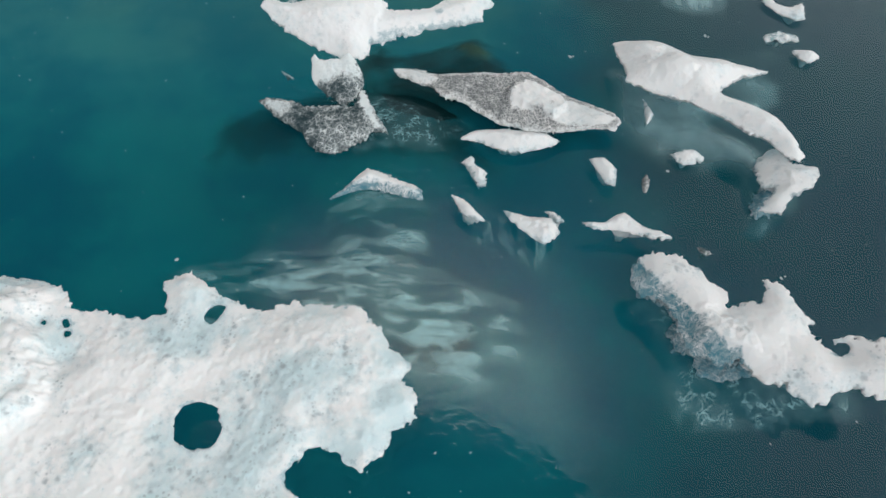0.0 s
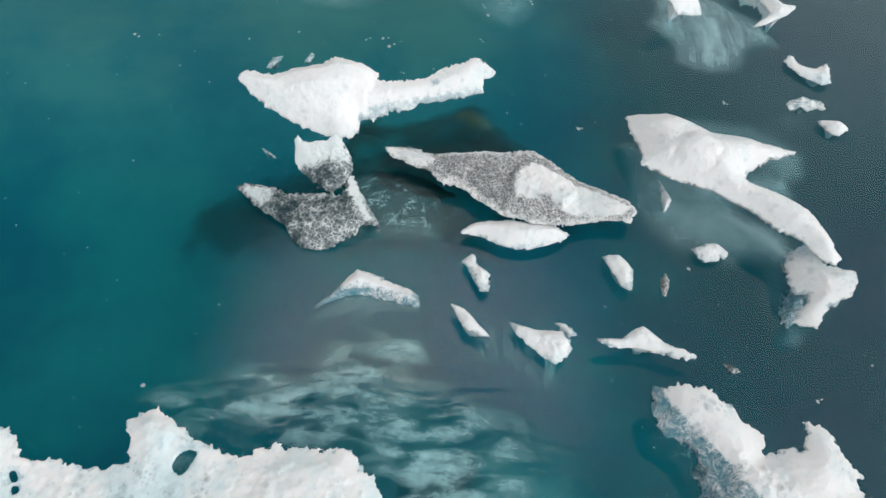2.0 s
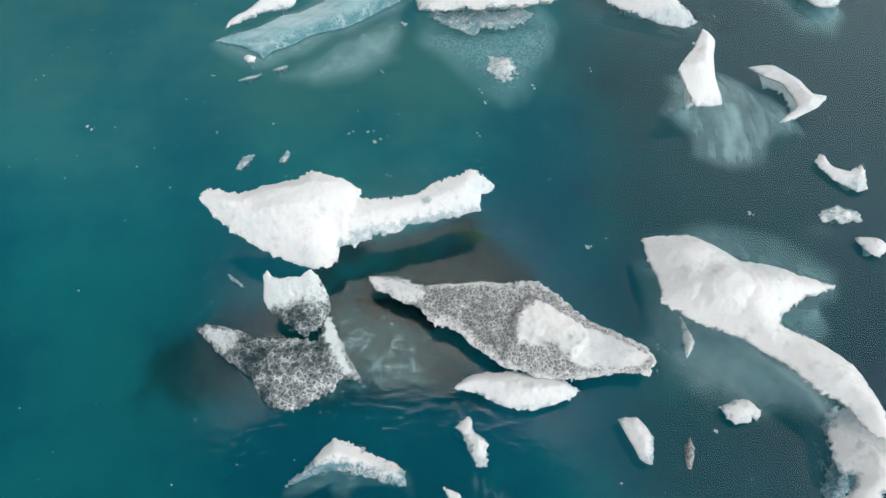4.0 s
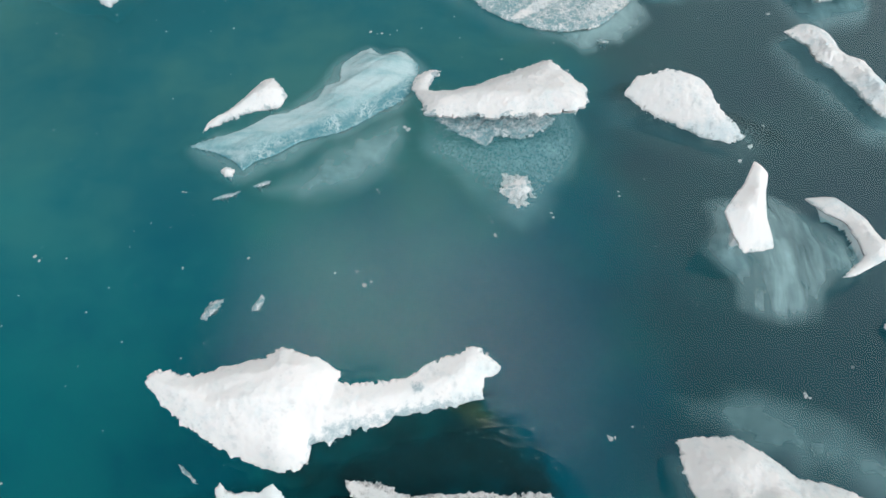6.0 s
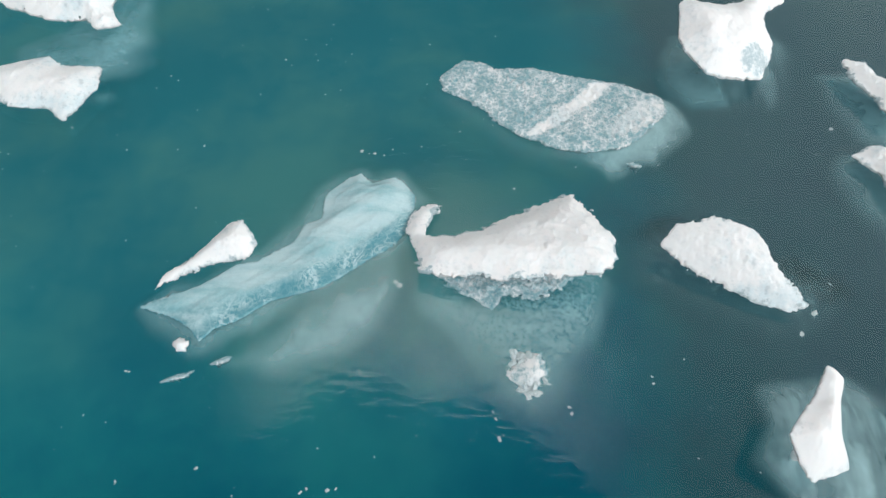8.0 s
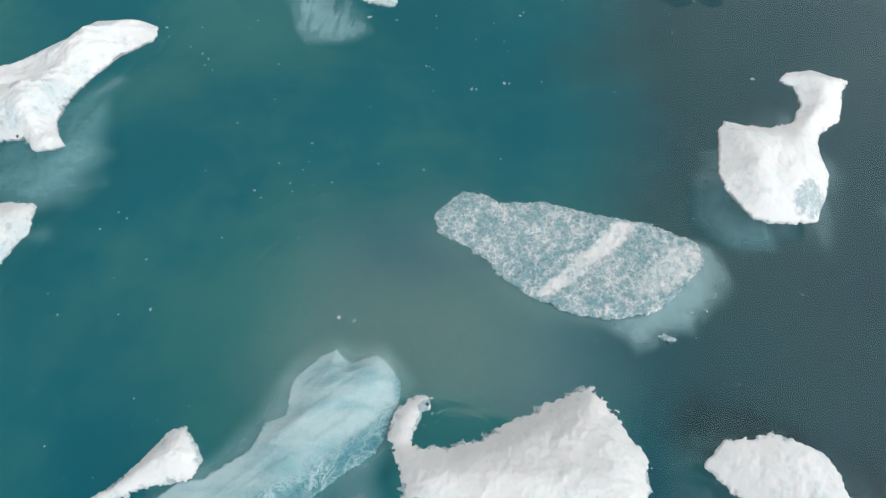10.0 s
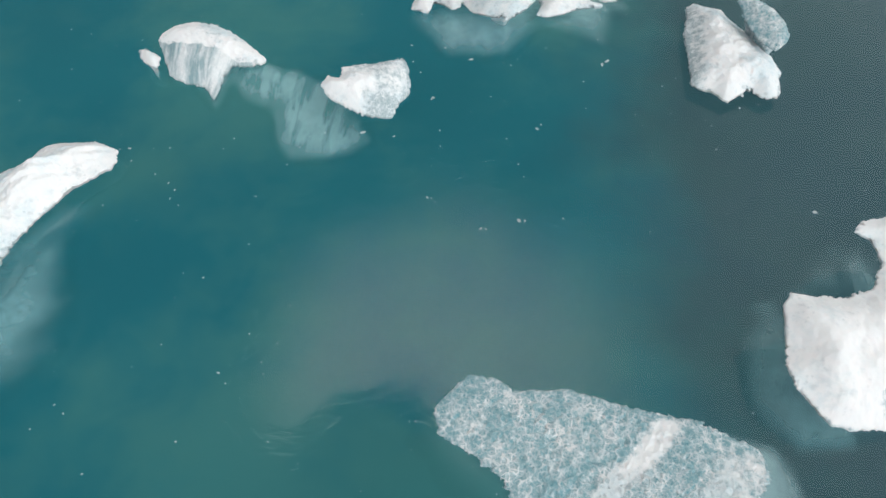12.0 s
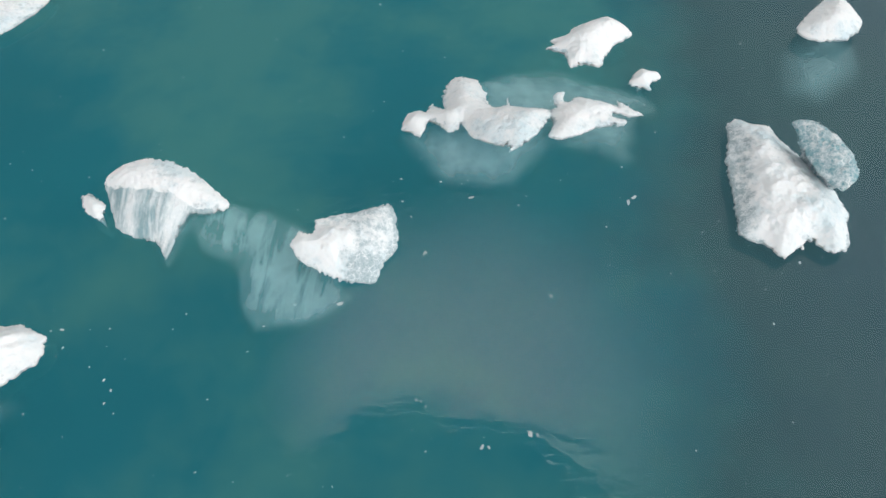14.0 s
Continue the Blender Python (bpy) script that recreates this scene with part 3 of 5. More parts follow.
iceberg("white iceberg with a glassy shattered flank", (8.51, 7.65), [(-2.97, 1.88), (-3.08, 1.16), (-2.55, 0.78), (-2.20, 0.20), (-1.94, -0.43), (-1.54, -0.90), (-0.90, -1.10), (-0.43, -1.39), (0.21, -1.75), (0.68, -2.19), (1.49, -1.85), (2.16, -2.10), (2.91, -1.96), (3.08, -0.89), (2.16, -0.62), (1.53, -0.61), (1.68, -1.04), (1.35, -0.85), (1.15, -0.57), (0.86, -0.43), (1.11, -0.20), (0.83, 0.34), (0.54, 0.91), (0.18, 1.03), (0.09, 0.54), (-0.36, 0.47), (-0.85, 0.40), (-0.78, 0.82), (-1.20, 1.26), (-1.44, 1.70), (-1.79, 2.12), (-2.67, 2.18)], GLASSY, 0.4, lip=(1.45, 0.23, 0.19), seed=2, rag=0.2, holes=[[(1.45, -0.97), (1.60, -1.08), (1.81, -0.94), (1.70, -0.75), (1.46, -0.80)]], lumps=[(-1.5, -0.6, 0.25, 0.9), (-0.8, -1.4, 0.15, 0.9)], crags=0.1, snow=1.0, skirts=[([(-2.64, 2.68), (-2.78, 1.93), (-2.68, 1.51), (-2.20, 1.27), (-1.64, 0.82), (-2.04, 0.29), (-1.99, -0.09), (-1.65, -0.30), (-1.41, -0.96), (-0.53, -1.03), (0.28, -0.86), (0.06, -0.54), (-0.69, 0.13), (-1.41, 1.19), (-2.00, 2.32)], GLASSY, dict(height=0.12, lip=0.08, rag=0.3, width=0.4, snow=0.1, crags=0.8, rough=0.08))], snows=[([(-3.09, 1.08), (-2.60, 0.39), (-2.14, -0.41), (-1.82, -1.02), (-1.15, -1.78), (0.05, -2.21), (0.23, -1.95), (-0.59, -1.55), (-1.00, -0.88), (-1.56, -0.17), (-1.82, 0.39), (-2.12, 0.81), (-2.60, 1.51), (-2.89, 2.21), (-3.12, 1.90)], -0.2)], rough=0.004,
        feet=[([(-2.25, -0.82), (-1.93, -2.13), (-0.77, -2.20), (0.57, -2.12), (1.30, -1.66), (1.03, -1.12), (-0.32, -0.48), (-1.82, 0.54)], DROWNED_LACE, dict(depth=0.06, drop=0.2, width=0.3, dense=2.2))])
iceberg("long smooth white iceberg with a raised tail", (-2.11, 19.98), [(-3.97, -0.07), (-3.42, -0.60), (-2.53, -1.07), (-1.79, -1.31), (-0.98, -1.53), (-0.34, -1.34), (-0.29, -0.81), (0.11, -0.90), (0.66, -0.60), (1.41, -0.38), (1.63, -0.22), (2.94, 0.09), (3.80, 0.32), (3.85, 0.77), (4.28, 1.09), (3.57, 1.54), (2.93, 1.24), (2.00, 0.77), (0.93, 0.47), (0.20, 0.50), (0.31, 0.73), (-0.61, 1.07), (-1.22, 1.15), (-1.65, 0.91), (-2.52, 0.67), (-3.08, 0.43), (-4.09, 0.46), (-4.28, 0.24)], BRIGHT, 0.46, lip=(1.34, -0.08, 0.37), seed=3, snow=1.0, tiers=[([(-4.40, 0.30), (-2.50, -1.20), (-0.90, -1.70), (-0.20, -1.40), (-0.15, -0.50), (0.10, 0.50), (-0.60, 1.30), (-1.70, 1.10)], 0.12, 0.16)], snows=[([(-0.20, -1.00), (0.70, -0.80), (1.60, -0.40), (3.00, -0.10), (3.90, 0.20), (3.85, 0.50), (2.90, 0.30), (1.50, 0.00), (0.50, -0.30), (-0.10, -0.50)], 0.5), ([(2.10, 0.35), (2.25, 0.35), (2.28, 0.52), (2.12, 0.55)], 0.0)], soft=0.3, rag=0.12, rough=0.0066, width=1.2,
        feet=[([(-0.29, -1.32), (0.52, -1.80), (2.05, -2.11), (3.73, -1.94), (5.42, -2.08), (6.27, -1.42), (5.57, -0.40), (4.32, 0.49), (3.00, 0.66), (1.37, 0.08), (0.13, -0.64)], DROWNED_DARK_GREY, dict(reach=8.0, depth=0.3, width=0.41)), ([(3.49, 0.38), (3.98, 0.24), (4.15, 0.39), (3.50, 0.80), (3.09, 0.75)], DROWNED_OCHRE, dict(depth=0.12, width=0.1, cell=0.03, rag=0.05, join=0))])
iceberg("small white iceberg with two horns", (-3.43, 17.33), [(-0.88, -0.06), (-0.36, -0.49), (0.25, -0.75), (0.80, -0.47), (0.93, -0.02), (0.58, 0.53), (0.36, 0.76), (0.06, 0.54), (-0.64, 0.55), (-0.82, 0.75), (-0.93, 0.56)], DUSKY, 0.25, snow=1.0, soft=0.6, snows=[([(-0.8, -0.5), (0.25, -1.0), (1.1, -0.6), (1.0, -0.1), (-0.6, -0.2)], -0.2)], lip=(0.93, 0.06, 0.72), seed=4, rag=0.08, width=0.7)
iceberg("dark dirty glassy iceberg with a white prong", (-3.91, 15.81), [(-1.61, 0.30), (-1.06, -0.08), (-0.59, -0.54), (-0.13, -1.11), (0.79, -1.20), (1.03, -1.05), (1.55, -0.81), (1.84, -0.48), (2.29, -0.63), (1.99, 0.03), (1.47, 1.01), (1.18, 1.21), (1.08, 0.56), (0.17, 0.61), (-0.61, 0.61), (-1.16, 0.91), (-1.87, 1.08), (-2.30, 0.97)], DUSKY, 0.17, lip=(0.34, 0.09, 0.22), seed=5, white_edge=0.35, rag=0.12, snow=0.12, snows=[([(1.29, 0.51), (1.83, -0.31), (2.24, -0.55), (1.99, 0.03), (1.52, 0.95), (1.18, 1.21)], 1.0), ([(-1.80, 0.40), (-1.43, 0.20), (-0.94, 0.45), (-1.07, 0.91), (-1.89, 1.23), (-2.49, 1.07)], 0.6)], rough=0.011,
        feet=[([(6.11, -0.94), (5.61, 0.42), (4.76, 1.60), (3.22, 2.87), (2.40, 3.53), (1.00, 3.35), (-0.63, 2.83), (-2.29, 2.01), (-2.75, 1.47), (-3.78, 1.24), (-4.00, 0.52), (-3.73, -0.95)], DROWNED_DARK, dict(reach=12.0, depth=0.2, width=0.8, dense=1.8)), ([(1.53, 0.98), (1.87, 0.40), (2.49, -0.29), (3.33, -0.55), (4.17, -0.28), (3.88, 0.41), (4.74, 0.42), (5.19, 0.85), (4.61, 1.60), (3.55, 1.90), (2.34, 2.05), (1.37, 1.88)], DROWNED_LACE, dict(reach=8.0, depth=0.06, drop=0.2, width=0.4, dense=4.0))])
iceberg("grey speckled iceberg with a white snow cap", (2.38, 16.78), [(-3.70, 1.20), (-3.17, 0.89), (-2.51, 0.56), (-2.14, 0.15), (-1.50, -0.06), (-0.88, -0.69), (-0.20, -1.16), (0.61, -1.43), (1.69, -1.59), (2.13, -1.42), (2.83, -1.36), (3.67, -1.38), (3.95, -1.02), (3.69, -0.53), (3.03, -0.18), (2.22, 0.25), (1.57, 0.93), (0.95, 1.46), (-0.04, 1.42), (-1.40, 1.41), (-2.37, 1.29), (-3.20, 1.60), (-3.95, 1.59)], DIRTY, 0.19, lip=0.52, seed=6, white_edge=0.6, soft=0.25, rag=0.1, snow=0.25, snows=[([(0.19, 0.02), (0.27, -0.48), (1.03, -0.61), (1.82, -1.12), (3.28, -1.22), (3.77, -0.88), (2.59, -0.25), (1.83, 0.03), (0.86, 0.59)], 1.0), ([(-3.77, 1.04), (-3.17, 0.74), (-2.41, 0.67), (-2.30, 1.44), (-3.21, 1.76), (-4.10, 1.67)], 0.75), ([(1.56, -0.61), (1.69, -0.51), (1.58, -0.41), (1.44, -0.51)], 0.4), ([(-2.46, 0.62), (-2.32, 0.57), (-2.26, 0.75), (-2.37, 0.90), (-2.51, 0.87)], 0.0)], rough=0.011, width=1.2, tiers=[([(0.15, 0.12), (0.32, 0.55), (0.70, 0.85), (1.34, 0.45), (2.00, 0.00), (2.10, -0.50), (1.58, -0.95), (1.03, -0.70), (0.58, -0.40), (0.15, -0.20)], 0.24, 0.2)],
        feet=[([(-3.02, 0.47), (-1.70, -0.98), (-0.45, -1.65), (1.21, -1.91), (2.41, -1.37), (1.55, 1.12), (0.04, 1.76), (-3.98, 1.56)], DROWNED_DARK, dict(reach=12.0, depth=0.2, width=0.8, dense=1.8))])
iceberg("thin white sliver of floating ice", (2.48, 15.01), [(-0.90, -0.12), (-0.34, -0.47), (0.39, -0.54), (1.25, -0.27), (1.70, -0.02), (1.15, 0.38), (-0.02, 0.53), (-1.12, 0.47), (-1.69, 0.07)], WHITE, 0.28, lip=0.35, seed=7, rag=0.06, width=0.5)
iceberg("white curved iceberg with a long tail", (9.18, 16.52), [(-2.48, 1.58), (-2.47, 0.76), (-1.42, 0.08), (-0.37, -0.47), (0.54, -1.31), (1.00, -1.91), (1.50, -2.30), (1.77, -2.86), (2.13, -3.14), (2.41, -2.96), (2.29, -1.92), (2.10, -1.12), (1.47, -0.53), (0.55, 0.06), (0.86, 0.51), (1.62, 0.96), (2.60, 1.31), (1.84, 1.60), (1.06, 2.00), (0.10, 2.18), (-0.57, 2.77), (-1.23, 3.14), (-2.60, 3.04)], BRIGHT, 0.5, lip=(1.05, 0.02, -0.05), seed=8, snow=1.0, rag=0.08, rough=0.0066, width=0.9, tiers=[([(-1.38, 1.11), (-0.95, 1.68), (-0.45, 1.57), (-0.29, 1.01), (-0.72, 0.50), (-1.30, 0.56)], 0.16, 0.5)],
        feet=[([(-2.60, 0.49), (-2.26, -0.58), (-1.39, -1.40), (0.36, -1.98), (1.93, -1.88), (1.84, -1.08), (0.30, 0.40), (-2.20, 1.64)], DROWNED_BRIGHT, dict(depth=0.12, width=0.82, reach=0.9, dense=3.2)), ([(1.95, 0.41), (2.58, 0.08), (3.25, 0.98), (3.19, 1.92), (1.64, 1.55), (1.19, 0.97)], DROWNED, dict(depth=0.4, width=0.41))])
iceberg("broken white block at the end of a curved iceberg", (10.91, 13.03), [(-0.51, 0.82), (-0.69, -0.11), (-0.36, -0.34), (-0.61, -0.66), (-1.00, -1.21), (-0.47, -1.37), (-0.05, -0.92), (0.63, -0.50), (0.96, -0.11), (1.00, 0.25), (0.37, 0.56), (0.32, 1.36), (-0.05, 1.33)], WHITE, 0.37, lip=(0.84, 0.32, -0.13), seed=9, rag=0.15, rough=0.015, skirts=[([(0.03, 1.65), (-0.31, 1.07), (-0.24, 0.51), (-0.52, -0.02), (-0.91, -0.63), (-0.87, -1.02), (-0.35, -0.88), (0.17, 0.15), (0.46, 1.26)], GLASSY, dict(height=0.08, lip=0.06, rag=0.25, width=0.3, snow=0.2, crags=0.6, rough=0.06))], feet=[([(-0.87, -0.15), (-0.87, -1.17), (-0.01, -0.50), (0.70, 0.57), (0.44, 1.81), (-0.32, 1.32)], DROWNED_VEINED, dict(depth=0.1, width=0.28))])
iceberg("white wedge of floating ice", (-1.88, 13.24), [(-0.71, -0.26), (-0.09, -0.20), (0.70, -0.39), (1.49, -0.58), (1.41, -0.15), (0.53, 0.25), (-0.36, 0.58), (-0.96, -0.07), (-1.50, -0.55)], GLASSY, 0.34, snow=1.0, snows=[([(-1.6, -0.7), (-0.8, -0.05), (-0.1, 0.0), (0.7, -0.2), (1.6, -0.4), (1.5, -0.8), (0.0, -0.6)], 0.15)], lip=(0.13, -0.00, 0.18), seed=10, rag=0.06, width=0.6, feet=[([(-0.01, -1.60), (1.35, -2.00), (1.58, -1.69), (1.18, -0.57), (-0.70, -0.53), (-1.54, -1.36)], DROWNED_STREAKED, dict(depth=0.3, width=0.41, reach=4.0))])
iceberg("small ragged white ice chunk", (1.27, 13.67), [(-0.15, 0.03), (-0.01, -0.50), (0.30, -0.67), (0.41, -0.06), (0.07, 0.30), (-0.07, 0.67), (-0.41, 0.39)], WHITE, 0.19, lip=0.30, seed=11, rag=0.1, width=0.3, name="ice_chunk", group="small ice chunks", crags=0.6, rough=0.05)
iceberg("narrow white ice chunk", (1.03, 12.05), [(-0.21, -0.20), (0.22, -0.49), (0.49, -0.49), (0.24, -0.17), (-0.20, 0.37), (-0.50, 0.48)], WHITE, 0.15, lip=0.45, seed=12, rag=0.06, width=0.3, name="ice_chunk", group="small ice chunks", crags=0.6, rough=0.05)
iceberg("white triangular ice chunk with streaked foot", (2.94, 11.41), [(-0.55, 0.16), (-0.07, -0.31), (0.33, -0.64), (0.87, -0.16), (0.60, 0.35), (-0.15, 0.40), (-0.86, 0.64)], WHITE, 0.22, lip=0.35, seed=13, rag=0.07, width=0.4, name="ice_chunk", group="small ice chunks", crags=0.6, rough=0.05,
        feet=[([(-1.65, 0.14), (-0.61, -0.18), (0.22, -0.94), (0.41, -0.49), (-0.84, 0.79), (-1.42, 1.64)], DROWNED_COMBED, dict(depth=0.2, width=0.4, reach=3.0))])
iceberg("small white ice splinter", (3.71, 11.83), [(0.00, -0.21), (0.28, -0.16), (0.02, 0.16), (-0.28, 0.21)], WHITE, 0.11, lip=0.30, seed=14, rag=0.04, width=0.2, name="ice_chunk", group="small ice chunks", crags=0.6, rough=0.05)
iceberg("thin white ice blade with a pointed end", (5.77, 11.28), [(-1.03, -0.12), (-0.43, -0.12), (0.27, -0.28), (0.96, -0.49), (1.31, -0.40), (0.49, 0.03), (-0.02, 0.50), (-0.68, 0.15), (-1.31, 0.11)], BRIGHT, 0.22, lip=0.60, seed=15, rag=0.05, width=0.4, name="ice_chunk", group="small ice chunks", crags=0.6, rough=0.05)
iceberg("small pale ice chunk with a clear tip", (5.48, 13.67), [(-0.18, 0.01), (-0.01, -0.44), (0.25, -0.61), (0.41, 0.10), (0.09, 0.62), (-0.41, 0.56)], WHITE, 0.19, lip=0.35, seed=16, rag=0.05, width=0.4, name="ice_chunk", group="small ice chunks", crags=0.6, rough=0.05)
iceberg("low crumbly white ice chunk", (8.44, 14.50), [(-0.19, -0.36), (0.25, -0.27), (0.53, -0.04), (0.16, 0.37), (-0.53, 0.11)], WHITE, 0.15, lip=0.20, seed=17, rag=0.12, width=0.3, name="ice_chunk", group="small ice chunks", crags=0.6, rough=0.05)
iceberg("thin glassy ice needle", (7.51, 16.62), [(-0.14, -0.07), (-0.16, -0.65), (0.16, -0.18), (-0.06, 0.65)], CLEAR, 0.12, lip=0.20, seed=18, rag=0.04, width=0.15, name="ice_chunk", group="small ice chunks", crags=0.6, rough=0.05)
iceberg("thin dark glassy ice shard", (6.87, 13.41), [(-0.16, -0.32), (-0.04, -0.39), (0.16, 0.14), (0.10, 0.40), (-0.09, 0.14)], DIRTY, 0.08, lip=0.08, seed=49, rag=0.03, width=0.15, snow=0.1, cell=0.02, name="ice_chunk", group="small ice chunks")
iceberg("smooth teal iceberg washed by the water", (-3.46, 31.93), [(-4.54, -2.82), (-3.78, -2.38), (-3.06, -2.05), (-2.10, -1.22), (-1.55, -1.08), (-0.59, -0.30), (-0.37, 0.35), (0.12, 0.60), (0.06, 1.49), (0.60, 2.15), (1.11, 2.50), (1.52, 2.13), (2.23, 2.42), (2.94, 1.70), (2.85, 0.58), (2.49, -0.18), (1.55, -0.96), (0.96, -1.49), (0.36, -1.91), (-0.86, -2.37), (-1.53, -2.95), (-2.23, -3.35), (-2.59, -3.75), (-3.03, -3.32), (-3.75, -3.02)], TEAL, 0.10, lip=0.05, seed=19, rag=0.04, rough=0.0, width=0.9, crags=0.15, snow=0.55, soft=0.8, glaze=0.3, ridges=(38, 0.09),
        snows=[([(-2.2, -1.4), (-3.6, -2.5), (-2.4, -2.3), (-1.4, -1.7), (-0.2, -1.0), (0.8, -0.3), (1.7, 0.4), (2.5, 1.3), (2.3, 2.5), (1.06, 2.6), (0.0, 1.7), (-0.3, 0.5), (-0.7, -0.3)], 1.1), ([(-2.9, -4.0), (-1.8, -3.0), (-0.8, -2.2), (0.3, -1.6), (1.2, -1.0), (2.4, 0.1), (3.0, 0.6), (2.7, -0.4), (1.2, -1.6), (-0.5, -2.6)], -0.1)],
        lumps=[(1.67, 1.40, 0.25, 1.0), (0.3, 0.2, 0.12, 0.8)],
        feet=[([(-4.40, -3.00), (-2.60, -4.10), (-1.40, -3.30), (-0.10, -2.30), (1.50, -1.30), (2.80, -0.20), (3.20, 1.70), (2.40, 2.75), (0.90, 2.80), (-0.40, 1.90), (-0.80, 0.50), (-2.20, -0.90), (-3.80, -2.10)], DROWNED_BRIGHT, dict(depth=0.05, drop=0.15, width=0.4, dense=1.4)),
              ([(-2.20, -4.10), (-1.00, -4.35), (0.10, -4.10), (1.24, -3.54), (2.39, -2.58), (2.75, -1.10), (2.40, -0.55), (1.61, -1.25), (0.41, -2.10), (-0.60, -3.00), (-1.60, -3.80)], DROWNED_BRIGHT, dict(depth=0.12, drop=0.5, width=0.5, reach=3.0, dense=1.6, join=0))])
iceberg("white upright shard beside a teal iceberg", (-6.30, 30.78), [(-0.56, -0.66), (0.23, -0.30), (1.15, -0.08), (1.33, 0.40), (0.77, 1.10), (0.35, 0.94), (-0.34, -0.04), (-1.09, -0.63), (-1.34, -1.09)], WHITE, 0.37, lip=(0.44, 0.04, 0.19), seed=20, rag=0.08, width=0.5)
iceberg("small round white ice chunk", (-6.48, 28.01), [(-0.05, -0.21), (0.21, -0.18), (0.22, 0.08), (-0.06, 0.21), (-0.23, 0.01)], WHITE, 0.14, lip=0.15, seed=21, rag=0.06, width=0.2, name="ice_chunk", group="small ice chunks", crags=0.6, rough=0.05)
iceberg("white iceberg with a curled end and drowned foot", (2.45, 31.99), [(-2.76, -0.84), (-2.50, -1.56), (-1.14, -1.66), (0.02, -1.77), (1.17, -1.60), (2.49, -1.52), (2.95, -1.04), (3.06, -0.18), (2.71, 0.46), (2.34, 1.14), (1.94, 1.77), (1.00, 1.29), (0.17, 0.87), (-0.65, 0.33), (-1.71, -0.07), (-2.56, -0.07), (-2.37, 0.60), (-2.17, 1.24), (-2.51, 1.24), (-2.95, 1.01), (-3.06, 0.06)], BRIGHT, 0.46, lip=(0.56, 0.09, -0.17), seed=22, snow=1.0, rag=0.2, rough=0.009, width=0.9, glaze=1.1, skirts=[([(-2.17, -0.93), (-1.90, -1.34), (-1.55, -1.70), (-1.04, -1.97), (-0.44, -2.15), (0.10, -1.81), (0.83, -1.88), (1.47, -1.53), (1.89, -1.08), (1.88, -0.65)], CLEAR, dict(height=0.03, lip=0.05, rag=0.3, width=0.4, snow=0.35, crags=0.6, rough=0.06))],
        feet=[([(-1.04, -3.54), (0.10, -4.46), (0.89, -4.76), (2.05, -3.89), (3.07, -1.49), (2.78, -0.66), (-2.68, -1.47)], DROWNED_GRAINY, dict(depth=0.3, width=0.5, reach=4.0))])
iceberg("crumbled white ice awash above a drowned foot", (2.98, 27.84), [(-0.28, -0.25), (0.04, -0.51), (0.53, -0.02), (0.38, 0.51), (-0.19, 0.38), (-0.52, 0.09)], CLEAR, 0.10, lip=0.05, seed=23, rag=0.3, width=0.2, snow=0.6, name="ice_chunk", group="small ice chunks", crags=0.6, rough=0.022)
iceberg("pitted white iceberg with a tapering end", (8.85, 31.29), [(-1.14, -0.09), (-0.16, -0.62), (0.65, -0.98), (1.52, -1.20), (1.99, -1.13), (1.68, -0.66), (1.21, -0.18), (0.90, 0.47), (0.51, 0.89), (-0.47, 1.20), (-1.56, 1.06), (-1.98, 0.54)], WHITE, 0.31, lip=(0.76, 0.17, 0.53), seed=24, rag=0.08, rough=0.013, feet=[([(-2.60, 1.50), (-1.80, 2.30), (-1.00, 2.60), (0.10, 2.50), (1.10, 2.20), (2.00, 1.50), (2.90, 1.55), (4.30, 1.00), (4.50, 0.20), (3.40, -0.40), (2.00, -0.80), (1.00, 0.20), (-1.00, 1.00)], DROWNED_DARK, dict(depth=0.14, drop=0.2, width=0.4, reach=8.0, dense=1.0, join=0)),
              ([(-2.70, 1.20), (-2.30, -0.30), (-0.71, -1.10), (0.90, -1.70), (2.42, -1.50), (3.60, -0.60), (4.40, 0.50), (3.60, 1.30), (2.03, 1.30), (0.38, 2.10), (-1.31, 2.40), (-2.19, 2.00)], DROWNED_LACE, dict(depth=0.05, drop=0.1, width=0.6, reach=3.0, dense=0.9))])
iceberg("tall white ice fin", (9.78, 26.44), [(-0.64, -0.89), (-0.20, -1.18), (0.98, -0.74), (0.64, -0.14), (0.55, 0.53), (0.63, 1.04), (0.07, 1.18), (-0.31, 0.48), (-0.70, 0.02), (-0.98, -0.39)], BRIGHT, 0.74, lip=(1.43, -0.54, 0.63), seed=25, snow=1.0, rag=0.025, rough=0.0043, width=0.8, feet=[([(0.11, -0.69), (0.11, -2.23), (1.23, -2.71), (2.56, -2.45), (3.13, -1.51), (4.88, -0.49), (4.60, 0.94), (2.95, 2.02), (1.35, 2.07), (-0.18, 1.48)], DROWNED_SHELF, dict(reach=1.6, depth=0.08, width=0.6, dense=3.4))])
iceberg("low white ice rim on a drowned shelf", (13.36, 26.11), [(-0.73, 0.98), (-0.18, 0.47), (-0.10, -0.76), (-1.01, -1.58), (-0.53, -1.46), (0.56, -0.88), (1.13, -0.27), (0.67, -0.15), (0.47, 0.73), (-0.15, 1.57), (-1.12, 1.51)], WHITE, 0.22, lip=(0.68, 0.05, -0.09), seed=26, rag=0.03, width=0.5)
